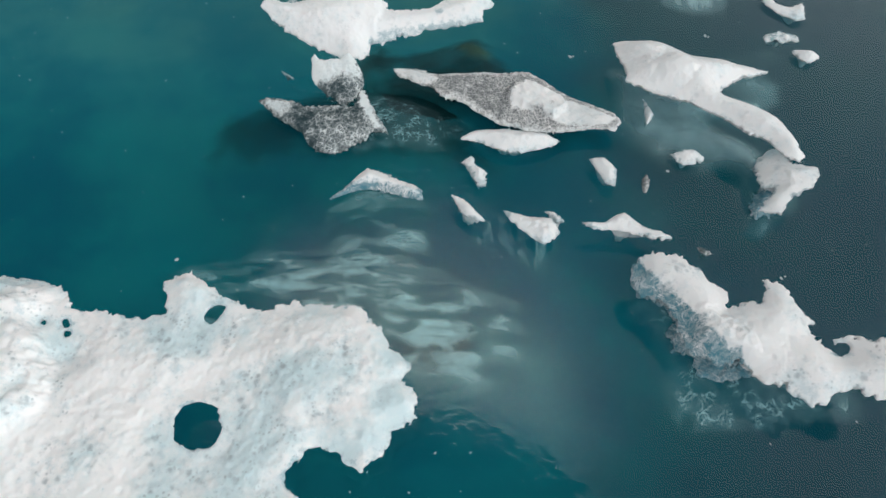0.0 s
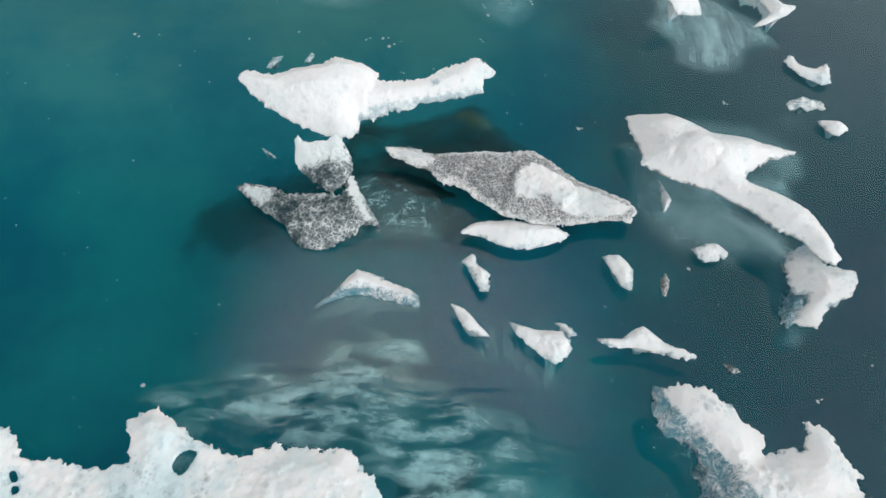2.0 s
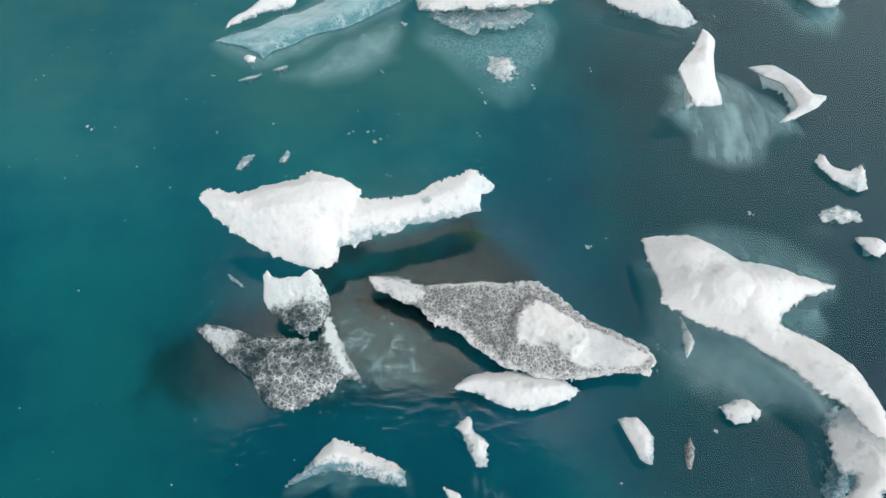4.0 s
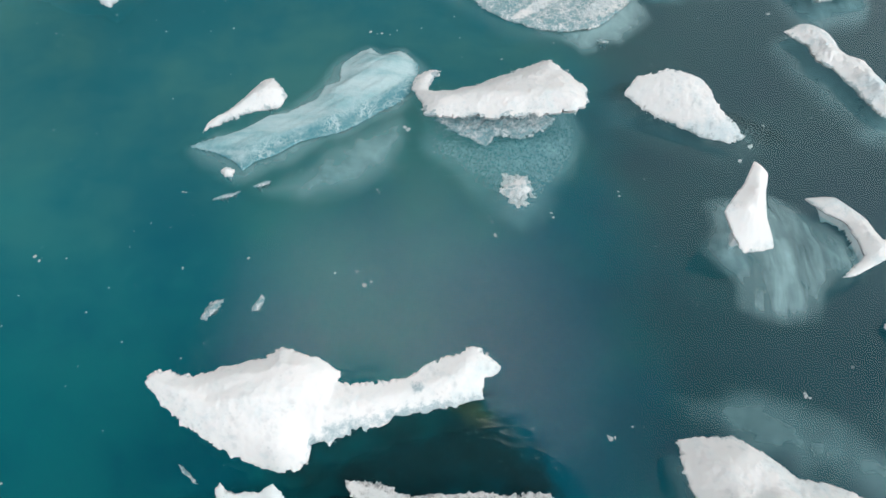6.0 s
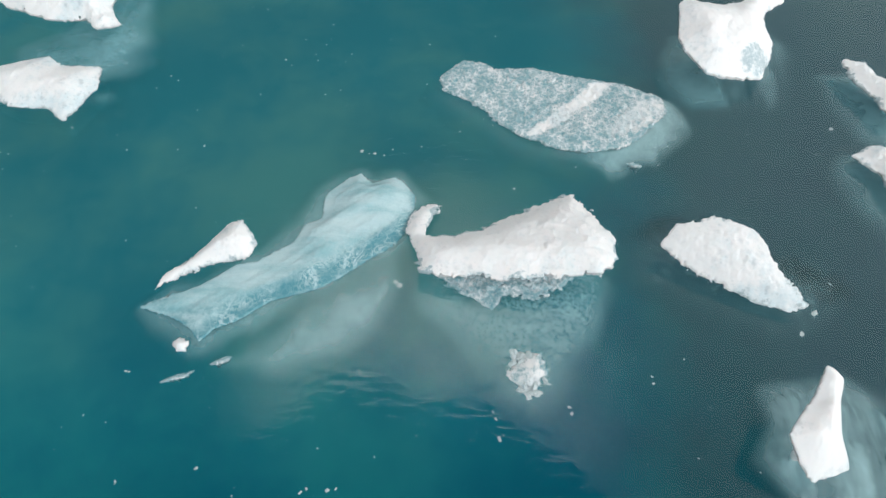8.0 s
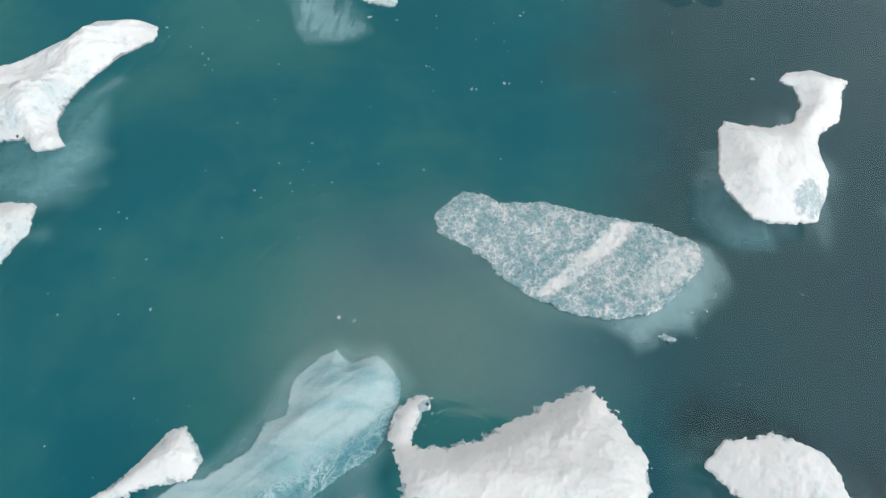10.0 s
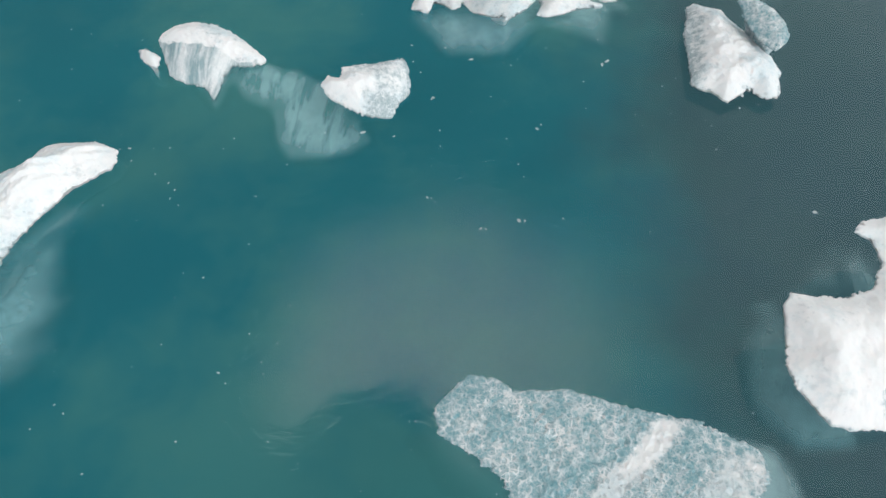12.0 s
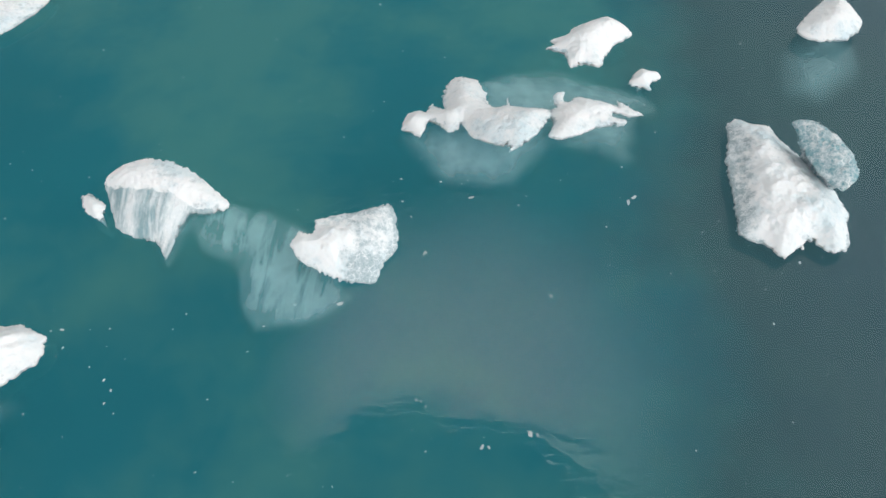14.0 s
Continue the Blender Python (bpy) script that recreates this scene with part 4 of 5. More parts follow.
iceberg("long lumpy white iceberg", (15.91, 34.14), [(-1.35, 1.32), (-1.19, 0.27), (-0.64, -0.17), (-0.02, -1.70), (0.37, -2.45), (1.19, -2.56), (1.82, -1.75), (1.91, -0.95), (1.05, -0.84), (0.71, 0.49), (-0.08, 0.90), (-0.19, 2.05), (-0.99, 2.56), (-1.53, 2.33), (-1.91, 2.01)], WHITE, 0.43, lip=0.35, seed=27, rag=0.12, rough=0.02, glaze=0.9, crags=0.5, feet=[([(-2.2, 2.0), (-1.6, 0.2), (-0.6, -1.6), (0.2, -3.0), (1.6, -3.2), (2.4, -1.6), (1.4, -0.2), (0.6, 1.6), (-0.2, 2.9), (-1.6, 3.0)], DROWNED, dict(depth=0.2, width=0.5))])
iceberg("crumbly white iceberg with ragged rim", (16.79, 39.38), [(-1.96, 0.78), (-1.74, 0.13), (-1.33, -0.51), (-1.36, -0.97), (-0.86, -1.42), (-0.04, -1.00), (1.76, -0.33), (2.04, 1.07), (0.71, 0.36), (-0.02, 0.31), (-0.66, 0.53), (-0.88, 0.62), (-1.16, 1.38), (-2.04, 1.41)], WHITE, 0.37, lip=0.50, seed=28, rag=0.22, rough=0.03, glaze=1.0, feet=[([(-2.4, 1.6), (-1.9, -0.6), (-1.2, -2.0), (0.2, -1.8), (1.9, -0.9), (2.2, 1.3), (0.4, 0.9), (-1.1, 1.9)], DROWNED, dict(depth=0.2, width=0.5))])
iceberg("pale curved ice sliver", (14.32, 22.78), [(-0.49, -0.24), (0.15, -0.81), (0.56, -0.66), (0.79, 0.38), (0.25, 0.07), (-0.34, 0.21), (-0.46, 0.81), (-0.78, 0.50)], WHITE, 0.15, lip=0.20, seed=29, rag=0.08, width=0.3, name="ice_chunk", group="small ice chunks", crags=0.6, rough=0.05)
iceberg("patch of crumbled ice awash", (13.56, 21.08), [(-0.25, -0.32), (0.64, -0.23), (0.74, 0.19), (-0.04, 0.32), (-0.75, 0.03)], CLEAR, 0.037, lip=0.05, seed=30, feet=[([(-4.53, -0.89), (-2.58, -1.68), (-0.60, -2.61), (0.14, -1.56), (-1.12, -0.37), (-3.39, 0.78), (-5.74, 0.54)], DROWNED, dict(depth=0.6, width=0.8, reach=8.0))], rag=0.3, width=0.3, snow=0.6, name="ice_chunk", group="small ice chunks", crags=0.6, rough=0.05)
iceberg("small white ice chunk", (14.19, 19.72), [(-0.34, -0.07), (0.04, -0.37), (0.48, 0.02), (0.20, 0.33), (-0.49, 0.37)], WHITE, 0.15, lip=0.20, seed=31, rag=0.06, width=0.3, name="ice_chunk", group="small ice chunks", crags=0.6, rough=0.05)
iceberg("grey glassy ice shard awash", (-5.92, 23.06), [(-0.05, -0.30), (0.20, -0.04), (0.26, 0.34), (-0.09, 0.19), (-0.26, -0.34)], CLEAR, 0.062, lip=0.06, seed=32, rag=0.06, width=0.2, snow=0.4, name="ice_chunk", group="small ice chunks", crags=0.6, rough=0.05)
iceberg("thin grey glassy ice shard", (-4.65, 23.32), [(0.09, -0.19), (0.17, 0.14), (0.04, 0.26), (-0.16, -0.26)], CLEAR, 0.062, lip=0.06, seed=33, rag=0.04, width=0.2, snow=0.4, name="ice_chunk", group="small ice chunks", crags=0.6, rough=0.05)
iceberg("flat glassy ice slab with a white band", (4.00, 38.09), [(-3.97, 0.57), (-3.45, 0.23), (-2.61, -0.27), (-1.80, -1.10), (-0.87, -1.71), (0.33, -2.12), (1.38, -2.11), (2.55, -1.78), (3.44, -0.86), (4.09, -0.01), (3.99, 0.67), (3.31, 1.00), (2.35, 1.32), (1.53, 1.42), (0.03, 1.70), (-0.64, 1.90), (-1.84, 1.76), (-2.36, 1.92), (-3.14, 2.11), (-3.71, 1.60), (-4.10, 1.06)], CLEAR, 0.03, lip=0.06, seed=34, rag=0.12, rough=0.02, snow=0.15, snows=[([(1.96, -1.12), (1.77, -1.59), (2.68, -1.22), (3.61, -0.83), (4.23, 0.19), (4.09, 0.69), (3.05, 0.44), (2.58, -0.27)], 0.6), ([(0.78, 0.19), (-0.46, -1.00), (-0.94, -1.64), (-0.24, -1.33), (0.74, -0.46), (1.69, 0.45), (2.19, 1.31), (1.61, 1.32)], 1.0)], cell=0.035, width=0.5,
        feet=[([(1.38, -2.33), (1.85, -2.84), (2.92, -2.45), (4.53, -0.92), (4.86, -0.01), (4.59, 0.72), (3.63, 0.83), (2.18, -0.40)], DROWNED_BRIGHT, dict(depth=0.05, drop=0.3, width=0.3)), ([(-3.06, -0.82), (-1.17, -2.13), (0.32, -2.57), (1.94, -2.68), (4.30, -0.94), (3.90, 0.47), (-0.18, 0.15), (-3.53, 1.45), (-4.23, 0.59)], DROWNED_BRIGHT, dict(depth=0.08, drop=0.4, width=0.9, dense=0.6))])
iceberg("white iceberg with a notched neck", (11.06, 42.21), [(-2.59, -1.92), (-2.26, -2.46), (-1.64, -3.02), (-0.95, -3.06), (0.44, -2.71), (0.86, -1.93), (1.23, -0.95), (0.98, -0.25), (1.13, 0.56), (1.99, 1.25), (2.27, 2.36), (2.60, 2.97), (1.97, 2.93), (1.29, 3.06), (0.42, 2.71), (-0.03, 2.32), (0.43, 2.12), (0.61, 1.44), (0.20, 0.74), (-0.62, 0.32), (-1.57, 0.18), (-2.22, 0.12), (-2.48, -0.26)], BRIGHT, 0.59, snows=[([(-0.36, -2.69), (0.36, -2.64), (0.82, -2.12), (0.64, -1.62), (0.20, -1.53), (-0.46, -2.19)], 0.3)], lip=(1.16, -0.21, 0.20), seed=35, snow=1.0, rag=0.08, rough=0.0066, width=1.0,
        feet=[([(0.42, 1.41), (0.66, -2.57), (1.72, -2.87), (2.71, -0.73), (3.10, 1.14), (1.93, 1.53), (1.71, 3.61), (0.26, 3.22), (-0.85, 1.55)], DROWNED_LINED, dict(depth=0.4, width=0.63, dense=0.9)), ([(-2.22, -1.99), (-1.49, -2.54), (-1.54, -1.08), (-1.23, 1.52), (-1.84, 1.22)], DROWNED, dict(depth=0.5, width=0.28))])
iceberg("white arched iceberg with a hollow back", (-14.80, 43.96), [(2.48, 3.44), (1.07, 3.18), (0.73, 2.45), (-0.30, 1.45), (-0.96, 0.66), (-3.59, -0.82), (-2.57, -2.28), (-0.29, -3.06), (1.04, -2.95), (1.54, -3.44), (2.40, -3.12), (1.71, -2.17), (1.73, -0.90), (2.06, 0.21), (2.75, 1.56), (3.59, 2.39), (3.43, 3.17)], WHITE, 0.56, lip=0.30, seed=36, lumps=[(-0.06, 0.03, -0.35, 0.9), (1.81, 1.33, 0.35, 0.8), (1.09, -1.21, 0.45, 0.9), (0.91, -2.48, 0.3, 0.7)], rag=0.1, rough=0.02, ridges=(40, 0.3), feet=[([(-0.01, -3.25), (1.08, -4.73), (2.26, -4.20), (2.59, -3.27), (2.73, -1.81), (2.05, 0.39), (1.27, -0.64)], DROWNED, dict(depth=0.6, width=0.68))])
iceberg("low white iceberg with a smooth flank", (-14.46, 37.23), [(-2.03, -0.17), (-1.31, -0.42), (-0.24, -1.01), (1.19, -1.05), (1.88, -1.54), (2.43, 0.03), (2.23, 1.11), (0.80, 1.06), (0.20, 1.53), (-0.73, 1.19), (-2.44, 0.26)], WHITE, 0.34, lip=0.40, seed=37, feet=[([(-1.80, 1.39), (0.18, 1.70), (2.23, 1.87), (2.76, 3.53), (1.64, 6.28), (-1.53, 6.01), (-3.59, 4.37)], DROWNED, dict(depth=0.5, width=0.8, reach=3.0))], rag=0.08, rough=0.0084)
iceberg("white iceberg cap over a streaked grey face", (-9.62, 51.73), [(-1.76, 0.21), (-1.26, -0.74), (-0.58, -0.97), (0.06, -1.04), (0.58, -1.69), (0.67, -0.88), (0.87, -0.00), (1.33, -0.01), (2.00, 0.21), (2.04, 0.41), (0.85, 1.29), (-0.17, 1.69), (-1.00, 1.67), (-1.59, 1.44), (-2.04, 0.88)], COMBED, 0.37, lip=(0.29, -0.08, 0.22), seed=38, rag=0.07, width=0.7,
        snow=-0.4, snows=[([(-1.88, 0.50), (-1.11, 0.34), (-0.21, 0.37), (0.55, 0.22), (1.33, -0.05), (2.02, 0.12), (2.31, 0.44), (1.21, 1.32), (-0.25, 2.00), (-1.09, 2.02), (-1.76, 1.73), (-2.34, 0.85)], 1.1)], feet=[([(0.20, 1.00), (1.76, 0.65), (3.10, 0.58), (4.71, 0.05), (5.43, -0.90), (5.98, -1.99), (5.41, -2.56), (4.48, -2.92), (3.62, -3.16), (3.15, -2.66), (2.59, -1.28), (1.45, -0.80)], DROWNED_LINED, dict(join=0.3, reach=10.0, depth=0.15, drop=0.2, width=0.3, rag=0.15))])
iceberg("small crumbly white ice chunk", (-11.81, 51.55), [(0.03, -0.28), (0.48, -0.48), (0.45, 0.04), (-0.20, 0.47), (-0.48, 0.34)], WHITE, 0.19, lip=0.50, seed=39, rag=0.1, width=0.3, name="ice_chunk", group="small ice chunks", crags=0.6, rough=0.05)
iceberg("rounded white iceberg with a grey hollow", (-3.53, 50.79), [(-1.28, -0.81), (-0.93, -1.00), (-0.34, -1.16), (0.32, -1.30), (1.04, -1.16), (1.21, -0.55), (1.50, -0.07), (1.53, 0.47), (1.19, 1.30), (0.06, 0.78), (-0.89, 0.39), (-0.90, -0.05), (-1.31, -0.07), (-1.53, -0.51)], WHITE, 0.3, snow=0.55, snows=[([(-1.6, -0.9), (-1.7, 0.1), (-0.6, 0.1), (0.2, 0.0), (0.3, -0.3), (-0.2, -0.5), (0.1, -1.4), (-0.8, -1.2)], 1.1), ([(0.3, -1.5), (1.1, -1.4), (1.3, -0.6), (0.5, -0.6)], 0.1)], tiers=[([(-1.6, -0.9), (-1.7, 0.1), (-0.6, 0.1), (0.2, 0.0), (0.3, -0.3), (-0.2, -0.5), (0.1, -1.4), (-0.8, -1.2)], 0.15, 0.25)], lip=(0.52, -0.21, 0.25), seed=40, rag=0.07, width=0.7)
iceberg("jagged white iceberg on a pale drowned shelf", (0.01, 56.47), [(-2.12, -0.84), (-1.82, -1.07), (-1.71, -0.70), (-1.55, -0.29), (-1.13, -0.58), (-0.80, -1.04), (-0.56, -0.84), (-0.45, -0.54), (-0.02, -1.22), (0.28, -1.63), (0.65, -1.82), (1.17, -1.97), (1.29, -2.21), (1.56, -2.01), (2.10, -1.54), (2.43, -0.81), (2.58, -0.19), (1.83, 0.01), (1.22, 0.23), (1.09, 0.80), (1.03, 0.26), (0.68, 0.17), (0.37, 0.56), (0.31, 1.17), (-0.00, 2.03), (-0.43, 2.21), (-0.85, 2.19), (-1.09, 1.75), (-1.21, 1.04), (-1.05, 0.28), (-1.39, 0.54), (-1.62, 0.78), (-1.71, 0.23), (-1.93, 0.39), (-2.38, 0.25), (-2.58, -0.59)], WHITE, 0.37, lip=(0.36, 0.15, -0.15), seed=41, rag=0.1, rough=0.013, width=0.7, feet=[([(-0.61, -2.33), (0.89, -2.50), (1.24, -1.99), (2.36, -0.62), (4.28, -0.40), (5.39, -0.75), (6.01, 1.83), (6.88, 2.48), (6.58, 3.42), (4.96, 4.02), (3.26, 4.48), (1.53, 3.90), (0.08, 2.52), (0.13, 1.58), (-1.88, -0.12), (-1.94, -1.36)], DROWNED_BRIGHT, dict(reach=5.0, depth=0.15, width=0.8, dense=2.6))])
iceberg("low jagged white iceberg", (4.16, 56.65), [(-1.46, -0.36), (-1.58, -1.05), (-1.25, -1.19), (-0.68, -1.00), (0.09, -0.57), (0.95, -0.44), (1.03, -0.19), (0.50, -0.08), (0.61, 0.15), (1.27, 0.04), (1.60, 0.11), (1.12, 0.51), (0.79, 0.78), (0.83, 0.44), (0.45, 0.65), (-0.22, 0.83), (-0.61, 0.96), (-0.78, 0.66), (-1.05, 0.59), (-1.00, 1.18), (-1.30, 1.14), (-1.44, 0.78), (-1.31, 0.40), (-1.61, 0.05)], WHITE, 0.28, lip=0.25, seed=42, rag=0.1, width=0.6)
iceberg("smooth white ice block with three corners", (4.08, 60.38), [(-0.94, -0.77), (-0.72, -1.50), (-0.10, -1.28), (0.33, -1.52), (0.48, -1.04), (0.88, -0.21), (1.61, 0.42), (1.48, 0.83), (0.78, 1.52), (0.01, 1.13), (-0.54, 0.76), (-0.77, 0.34), (-1.41, -0.02), (-1.20, -0.22), (-1.62, -0.46)], BRIGHT, 0.5, lip=0.50, seed=43, rag=0.06, width=0.7)
iceberg("small white ice block", (6.01, 58.62), [(-0.16, -0.47), (0.16, -0.61), (0.16, -0.25), (0.59, 0.08), (0.53, 0.38), (0.19, 0.46), (-0.06, 0.61), (-0.39, 0.22), (-0.59, -0.28)], WHITE, 0.22, lip=0.25, seed=44, rag=0.06, width=0.4)
# west facet is pitted ice, with its shade put in as a greyer patch
iceberg("tall rugged white iceberg", (9.70, 53.76), [(-1.53, 0.74), (-1.58, -0.88), (-1.63, -2.06), (-1.04, -2.34), (-0.52, -2.84), (0.06, -2.37), (0.42, -2.15), (0.80, -2.53), (1.29, -2.40), (1.63, -1.14), (1.51, -0.38), (1.09, 0.64), (0.32, 1.83), (0.13, 2.48), (-0.44, 2.53), (-0.94, 2.83), (-1.25, 2.41)], WHITE, 0.55, under=0.85, crags=0.3, snows=[([(-1.63, 0.27), (-1.92, -2.37), (-1.21, -1.92), (-1.00, -0.39), (-0.76, 1.28), (-1.04, 2.70), (-1.45, 2.41)], 0.5)], lip=0.35, seed=45, rag=0.12, rough=0.018, width=0.9)
iceberg("grey glassy plate leaning beside an iceberg", (10.66, 54.13), [(-0.55, 0.36), (-0.24, -0.65), (0.32, -1.25), (0.70, -0.87), (0.71, -0.12), (0.39, 0.61), (-0.13, 1.20), (-0.71, 1.25)], CLEAR, 0.28, lip=(1.32, 0.25, 0.22), seed=46, rag=0.06, snow=0.45)
iceberg("white rounded iceberg far off", (13.14, 62.22), [(-1.17, -1.17), (-0.62, -1.39), (0.41, -1.29), (1.26, -0.24), (0.91, 1.38), (0.22, 1.18), (-0.49, 0.42), (-1.26, -0.66)], WHITE, 0.43, lip=0.40, seed=47, rag=0.06, feet=[([(-1.58, -2.78), (-0.31, -3.19), (1.18, -2.04), (1.51, -0.19), (-0.17, -0.25), (-1.58, -0.99)], DROWNED, dict(depth=0.5, width=0.9))])
iceberg("pale low iceberg far off", (-20.82, 61.88), [(0.31, -2.34), (1.36, -1.58), (2.17, -0.23), (2.26, 1.18), (-2.26, 2.35)], WHITE, 0.19, lip=0.30, seed=48, rag=0.08)

for shard_label, shard_place, shard_outline, shard_ice in (
        ("long clear sliver of ice awash", (-6.36, 27.12), [(-0.40, -0.19), (-0.19, -0.02), (0.40, 0.20), (0.32, 0.05), (-0.01, -0.10)], CLEAR),
        ("short clear sliver of ice awash", (-5.30, 27.67), [(-0.27, -0.13), (-0.04, 0.06), (0.25, 0.13), (0.20, 0.00), (-0.07, -0.13)], CLEAR),
        ("thin glassy splinter of ice awash", (-5.50, 18.50), [(-0.28, 0.26), (-0.14, 0.17), (0.30, -0.21), (0.19, -0.18), (-0.08, 0.02)], CLEAR),
        ("glittering strip of ice bits awash", (6.66, 35.48), [(-0.26, 0.08), (0.03, 0.07), (0.27, -0.02), (0.18, -0.12), (-0.13, -0.04)], CLEAR),
        ("dark glassy scrap of ice awash", (8.20, 10.80), [(-0.17, 0.16), (0.02, 0.07), (0.22, -0.10), (0.05, -0.16), (-0.15, -0.01)], DUSKY)):
    iceberg(shard_label, shard_place, shard_outline, shard_ice, 0.03, lip=0.03, seed=shard_place[1], rag=0.03, width=0.1, snow=0.05, cell=0.02, name="ice_shard", group="small ice chunks")


def flake(name, size, seed):
    """A small melting bit of ice, flat, lobed and broken."""
    rng = random.Random(seed)
    slim = rng.uniform(0.42, 0.8)
    bm = bmesh.new()
    bmesh.ops.create_icosphere(bm, subdivisions=3, radius=1.0)
    for v in bm.verts:
        k = 1 + 0.75 * noise.noise(v.co * 1.7 + Vector((seed * 3.1, 0, 0))) + 0.35 * noise.noise(v.co * 4.1 + Vector((0, seed * 5.3, 0)))
        v.co = Vector((v.co.x * k * size, v.co.y * k * size * slim, v.co.z * k * size * 0.3))
    me = bpy.data.meshes.new(name)
    bm.to_mesh(me)
    bm.free()
    me.materials.append(BITS)
    return me


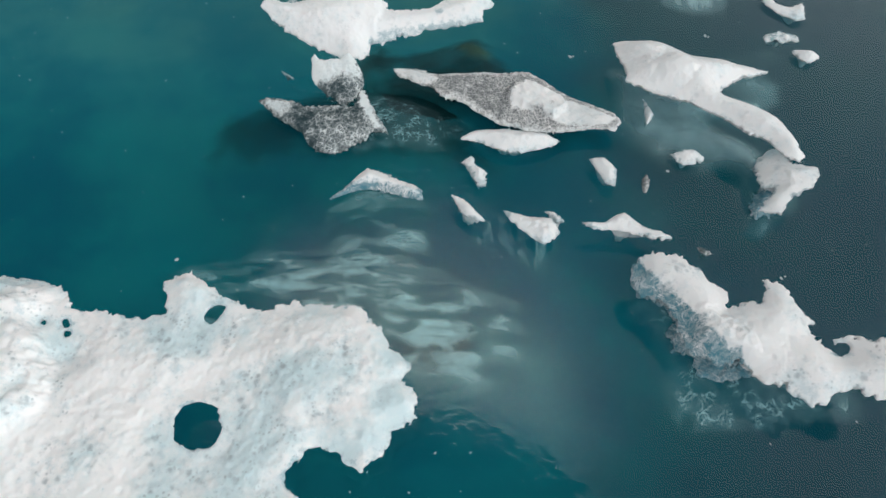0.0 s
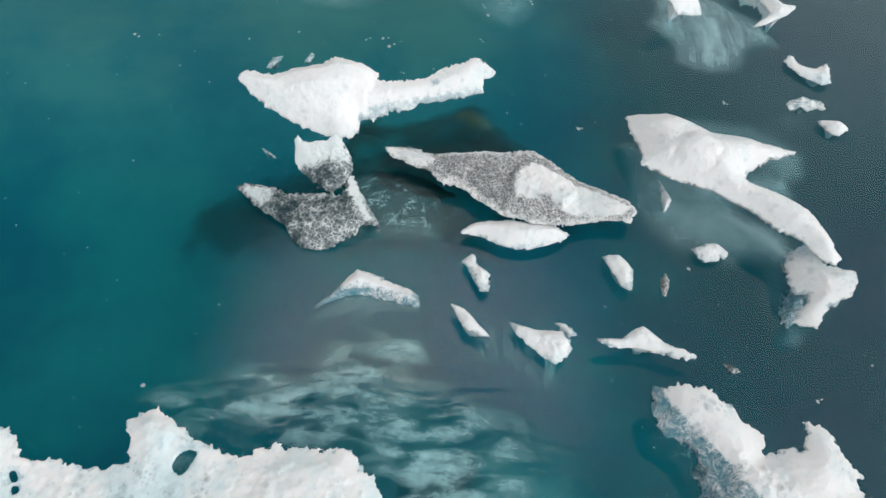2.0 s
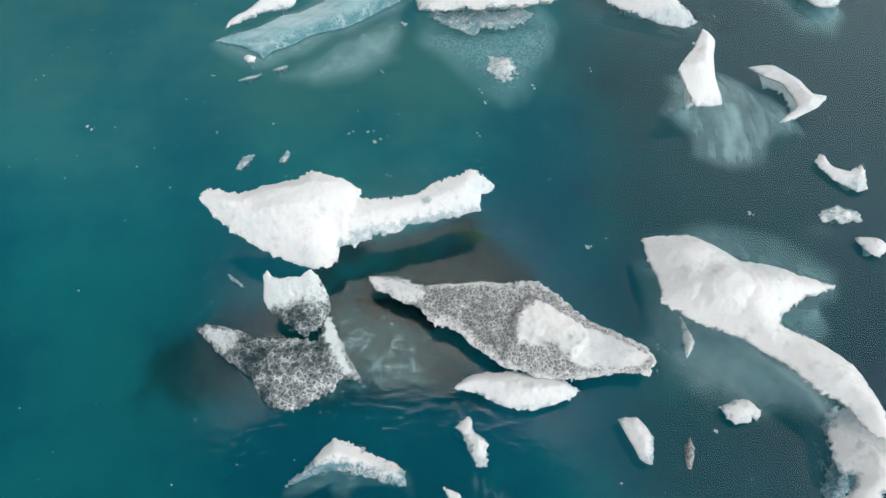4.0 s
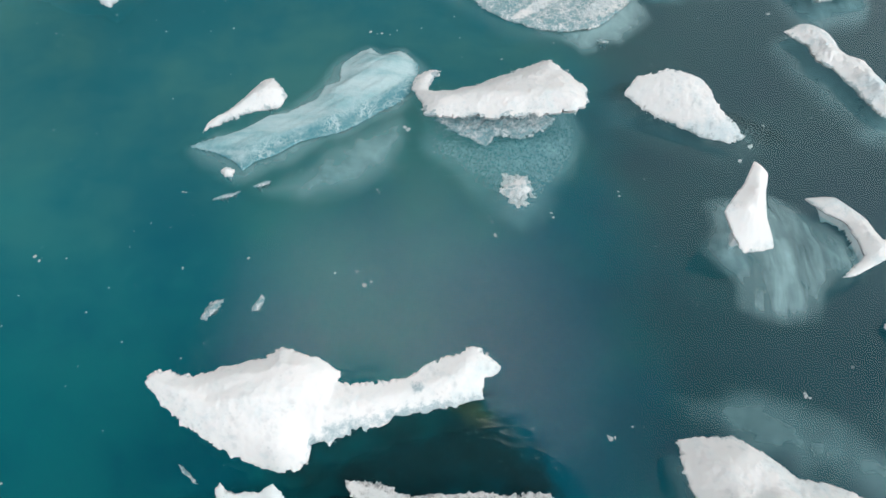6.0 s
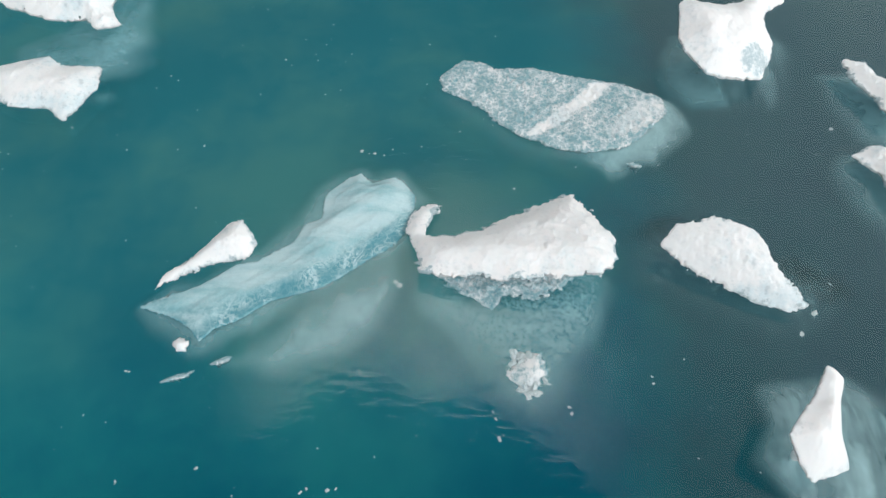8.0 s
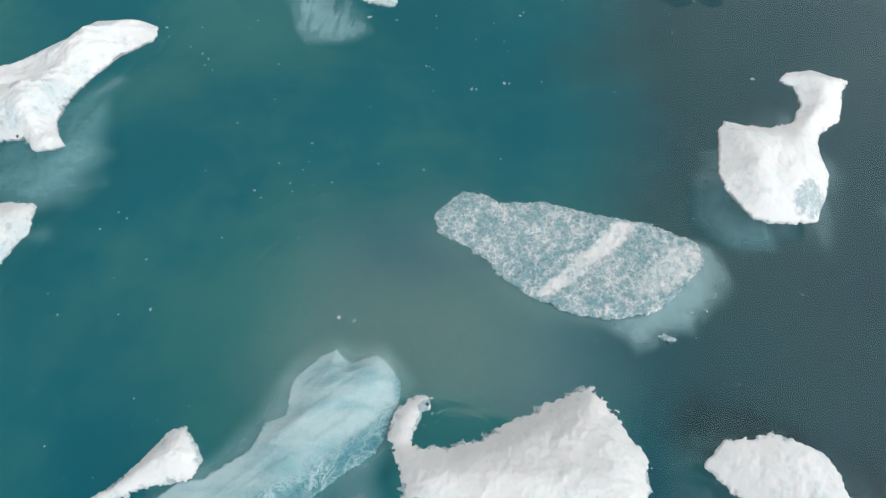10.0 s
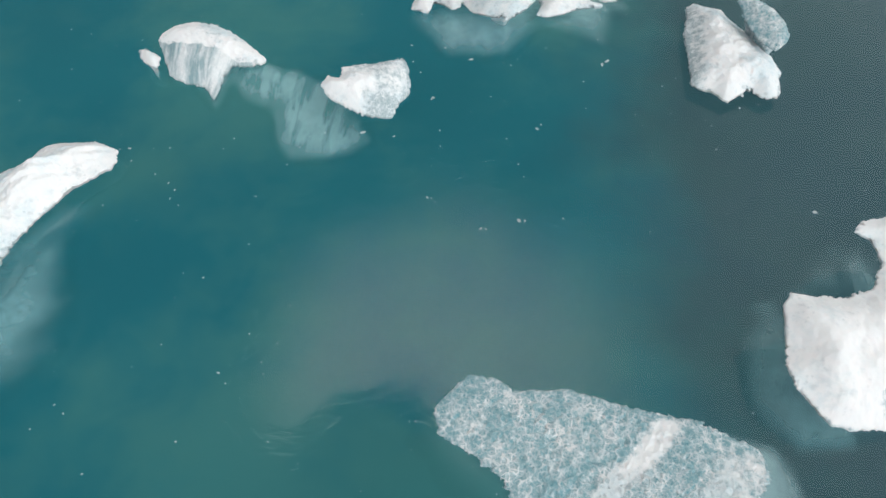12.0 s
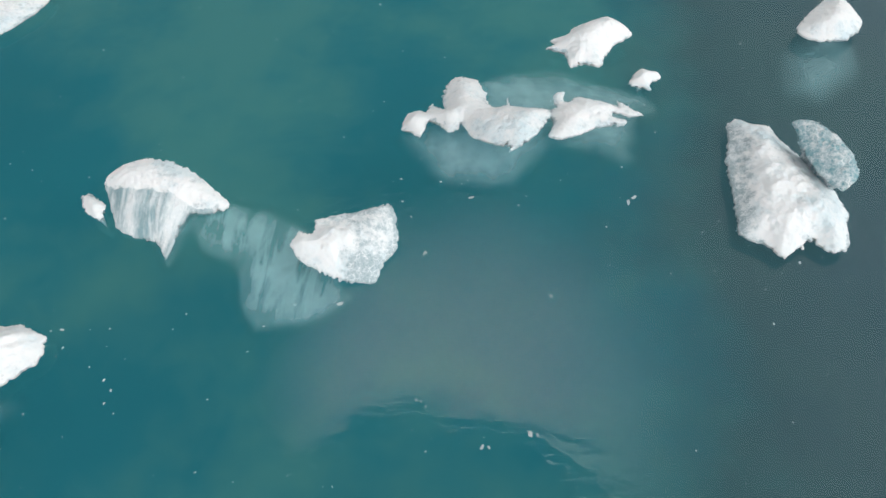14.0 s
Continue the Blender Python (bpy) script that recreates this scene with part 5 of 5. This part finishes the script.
# bits of ice that drift between the icebergs
BITS = ice_material("melting_ice", (0.80, 0.83, 0.84), (0.62, 0.74, 0.78), (0.45, 0.56, 0.58), web_scale=20.0)
bit_meshes = [flake("ice_bit", 0.085, k) for k in range(9)]
bit_rng = random.Random(5)
for bx, by, bs in [(5.26, 19.81, 0.62), (10.76, 21.08, 0.68), (12.94, 17.56, 0.42), (7.70, 14.02, 0.62), (8.33, 12.78, 0.36), (8.81, 11.44, 0.36), (12.17, 10.88, 0.52), (10.42, 9.91, 0.62), (14.01, 14.82, 0.52), (13.30, 11.10, 0.47), (2.01, 10.51, 0.42), (0.05, 4.66, 0.57), (0.93, 4.67, 0.42), (-7.66, 10.33, 0.83), (-11.31, 24.44, 0.62), (-1.24, 24.33, 0.31), (-0.87, 25.37, 0.31), (5.09, 19.81, 0.83), (10.65, 21.21, 0.73), (7.75, 14.00, 0.73), (1.76, 10.52, 0.42), (10.28, 9.85, 0.68), (4.99, 12.71, 0.42), (2.35, 26.12, 0.31), (6.93, 12.24, 0.31), (-11.50, 24.57, 0.78), (-5.21, 24.82, 0.68), (-2.43, 24.51, 0.52), (-1.72, 24.55, 0.52), (-1.47, 24.17, 0.68)] + \
        [(-1.50, 27.52, 0.52), (2.27, 25.98, 0.57), (2.14, 26.54, 0.47), (4.12, 26.80, 0.62), (1.98, 24.38, 0.47), (6.37, 27.78, 0.52), (5.15, 19.76, 0.99), (10.66, 21.13, 1.04), (3.12, 19.97, 0.47), (-1.07, 22.54, 0.57), (-1.20, 22.58, 0.42), (0.04, 22.79, 0.52), (4.22, 22.47, 0.47), (14.89, 25.48, 0.52), (12.24, 22.04, 0.52), (-7.07, 24.34, 0.36), (-7.66, 27.19, 0.42), (-0.85, 30.43, 1.04), (-4.50, 22.48, 0.42), (8.19, 23.84, 0.36), (-9.23, 20.64, 0.31), (-7.76, 27.20, 0.62), (-1.57, 27.62, 0.52), (4.07, 26.97, 0.78), (6.36, 27.97, 0.57), (2.24, 26.05, 0.68), (2.07, 26.71, 0.47), (-2.57, 24.41, 0.68), (-1.92, 24.51, 0.78), (-1.66, 24.03, 1.04)] + \
        [(-7.08, 24.39, 0.52), (1.89, 24.53, 0.52), (10.78, 29.53, 1.14), (11.31, 30.23, 1.35), (12.03, 31.26, 0.68), (12.98, 36.41, 0.42), (13.91, 31.77, 0.57), (13.84, 37.70, 1.14), (14.47, 32.19, 0.52), (-1.71, 35.30, 0.42), (-2.21, 35.32, 0.42), (-5.62, 39.45, 0.36), (-14.10, 34.42, 0.42), (-12.46, 35.73, 0.62), (-0.72, 30.34, 1.35), (7.27, 25.85, 0.42), (8.06, 23.94, 0.36), (7.31, 28.54, 0.42), (-8.44, 25.95, 0.31), (-9.40, 22.81, 0.42), (2.63, 27.98, 1.25), (3.21, 28.29, 1.46), (3.47, 27.93, 1.25), (3.54, 27.58, 0.94), (2.77, 27.42, 1.14), (2.96, 28.28, 1.04), (2.52, 27.76, 0.94), (-5.89, 39.73, 0.68), (-9.87, 38.53, 0.42), (-9.54, 38.32, 0.42)] + \
        [(-7.79, 35.26, 0.62), (-10.30, 34.89, 0.42), (-5.36, 40.93, 0.42), (-4.43, 41.90, 0.52), (-3.48, 40.25, 0.42), (-4.14, 38.02, 0.42), (1.00, 45.02, 0.68), (2.19, 45.43, 0.68), (-0.79, 46.09, 0.47), (-1.20, 50.68, 0.52), (-3.36, 48.85, 0.78), (-9.08, 45.81, 0.52), (-8.76, 45.20, 0.36), (-10.94, 46.94, 0.52), (0.16, 52.99, 0.52), (5.21, 53.24, 1.25), (2.71, 49.68, 0.52), (-2.47, 35.42, 0.94), (-2.02, 35.35, 0.73), (-1.45, 35.57, 0.52), (-0.49, 35.78, 0.42), (11.21, 46.45, 1.14), (7.48, 36.34, 0.52), (7.92, 36.42, 0.52), (7.49, 35.55, 0.47), (6.61, 35.50, 1.56), (2.65, 34.18, 0.62), (10.79, 37.19, 0.52), (1.03, 35.31, 0.36), (-11.21, 58.32, 0.36)] + \
        [(-4.31, 63.19, 0.52), (-1.32, 59.86, 0.31), (-3.31, 57.30, 0.36), (-2.24, 53.63, 0.62), (-2.08, 52.68, 0.52), (-1.73, 52.08, 0.57), (-0.93, 53.58, 0.57), (0.08, 52.96, 0.88), (1.61, 52.74, 0.52), (2.94, 53.85, 0.42), (-1.15, 50.76, 0.78), (-3.44, 48.83, 1.04), (-2.32, 48.73, 0.57), (-4.71, 48.71, 0.57), (-5.44, 47.97, 0.52), (0.92, 50.96, 0.36), (2.58, 49.46, 0.83), (4.29, 52.02, 0.47), (5.03, 53.04, 1.35), (4.31, 50.61, 0.36), (4.95, 54.52, 0.42), (7.28, 50.59, 0.42), (7.69, 52.45, 0.52), (7.14, 51.99, 0.42), (9.74, 51.03, 0.78), (8.59, 48.94, 0.52), (9.87, 61.07, 0.62), (9.68, 58.30, 0.42), (8.47, 46.18, 0.42), (-0.77, 49.14, 0.47)] + \
        [(-0.70, 48.40, 0.36), (0.88, 47.82, 0.31), (-11.20, 47.49, 0.78), (-11.51, 47.43, 0.47), (-9.94, 46.43, 0.42), (-9.38, 46.09, 0.62), (-9.12, 45.45, 0.52), (-9.83, 47.61, 0.42), (-7.78, 48.22, 0.42), (-6.40, 45.75, 0.42), (-5.70, 47.17, 0.42), (-0.92, 46.12, 0.68), (0.83, 45.01, 0.94), (2.01, 45.43, 1.04), (-6.14, 43.89, 0.36), (-2.70, 43.80, 0.36), (6.01, 45.30, 0.36), (2.14, 47.24, 0.36), (10.91, 50.43, 0.36)]:
    bit = tagged(new("ice_bit", bit_meshes[bit_rng.randrange(9)]), "small melting bit of ice adrift on the water", "ice", "drifting ice bits")
    bit.matrix_world = pose(bx, by, 0.004, 0, 0, bit_rng.uniform(0, 360)) @ Matrix.Scale(0.8 * bs, 4)

# rubble washed together above the drowned foot
rubble_rng = random.Random(23)
for k in range(26):
    far, round_about = 0.65 * rubble_rng.random() ** 0.7, rubble_rng.uniform(0, 6.28)
    lump = tagged(new("ice_fragment", bit_meshes[rubble_rng.randrange(9)]), "broken white ice fragment awash above drowned ice", "ice", "ice fragments")
    lump.matrix_world = pose(2.98 + 0.8 * far * math.cos(round_about), 27.86 + far * math.sin(round_about), 0.02, rubble_rng.uniform(-25, 25), 0, rubble_rng.uniform(0, 360)) @ Matrix.Scale(rubble_rng.uniform(0.7, 2.2), 4)

# crumbs too small and many to count
crumb_rng = random.Random(11)
crumbs = bmesh.new()
for k in range(900):
    cx, cy, cr = crumb_rng.uniform(-22, 22), crumb_rng.uniform(2, 72), 0.012 + 0.022 * crumb_rng.random() ** 3
    turn = crumb_rng.uniform(0, 6.28)
    ring = [crumbs.verts.new((cx + cr * crumb_rng.uniform(0.6, 1.3) * math.cos(turn + a * 1.2566), cy + cr * crumb_rng.uniform(0.6, 1.3) * math.sin(turn + a * 1.2566), 0.003)) for a in range(5)]
    peak = crumbs.verts.new((cx, cy, 0.003 + cr * 0.6))
    for a in range(5):
        crumbs.faces.new((ring[a], ring[(a + 1) % 5], peak))
crumb_mesh = bpy.data.meshes.new("ice_crumbs")
crumbs.to_mesh(crumb_mesh)
crumbs.free()
crumb_mesh.materials.append(BITS)
tagged(new("ice_crumbs", crumb_mesh), "tiny white ice crumbs scattered on the water", "ice", kind="stuff")
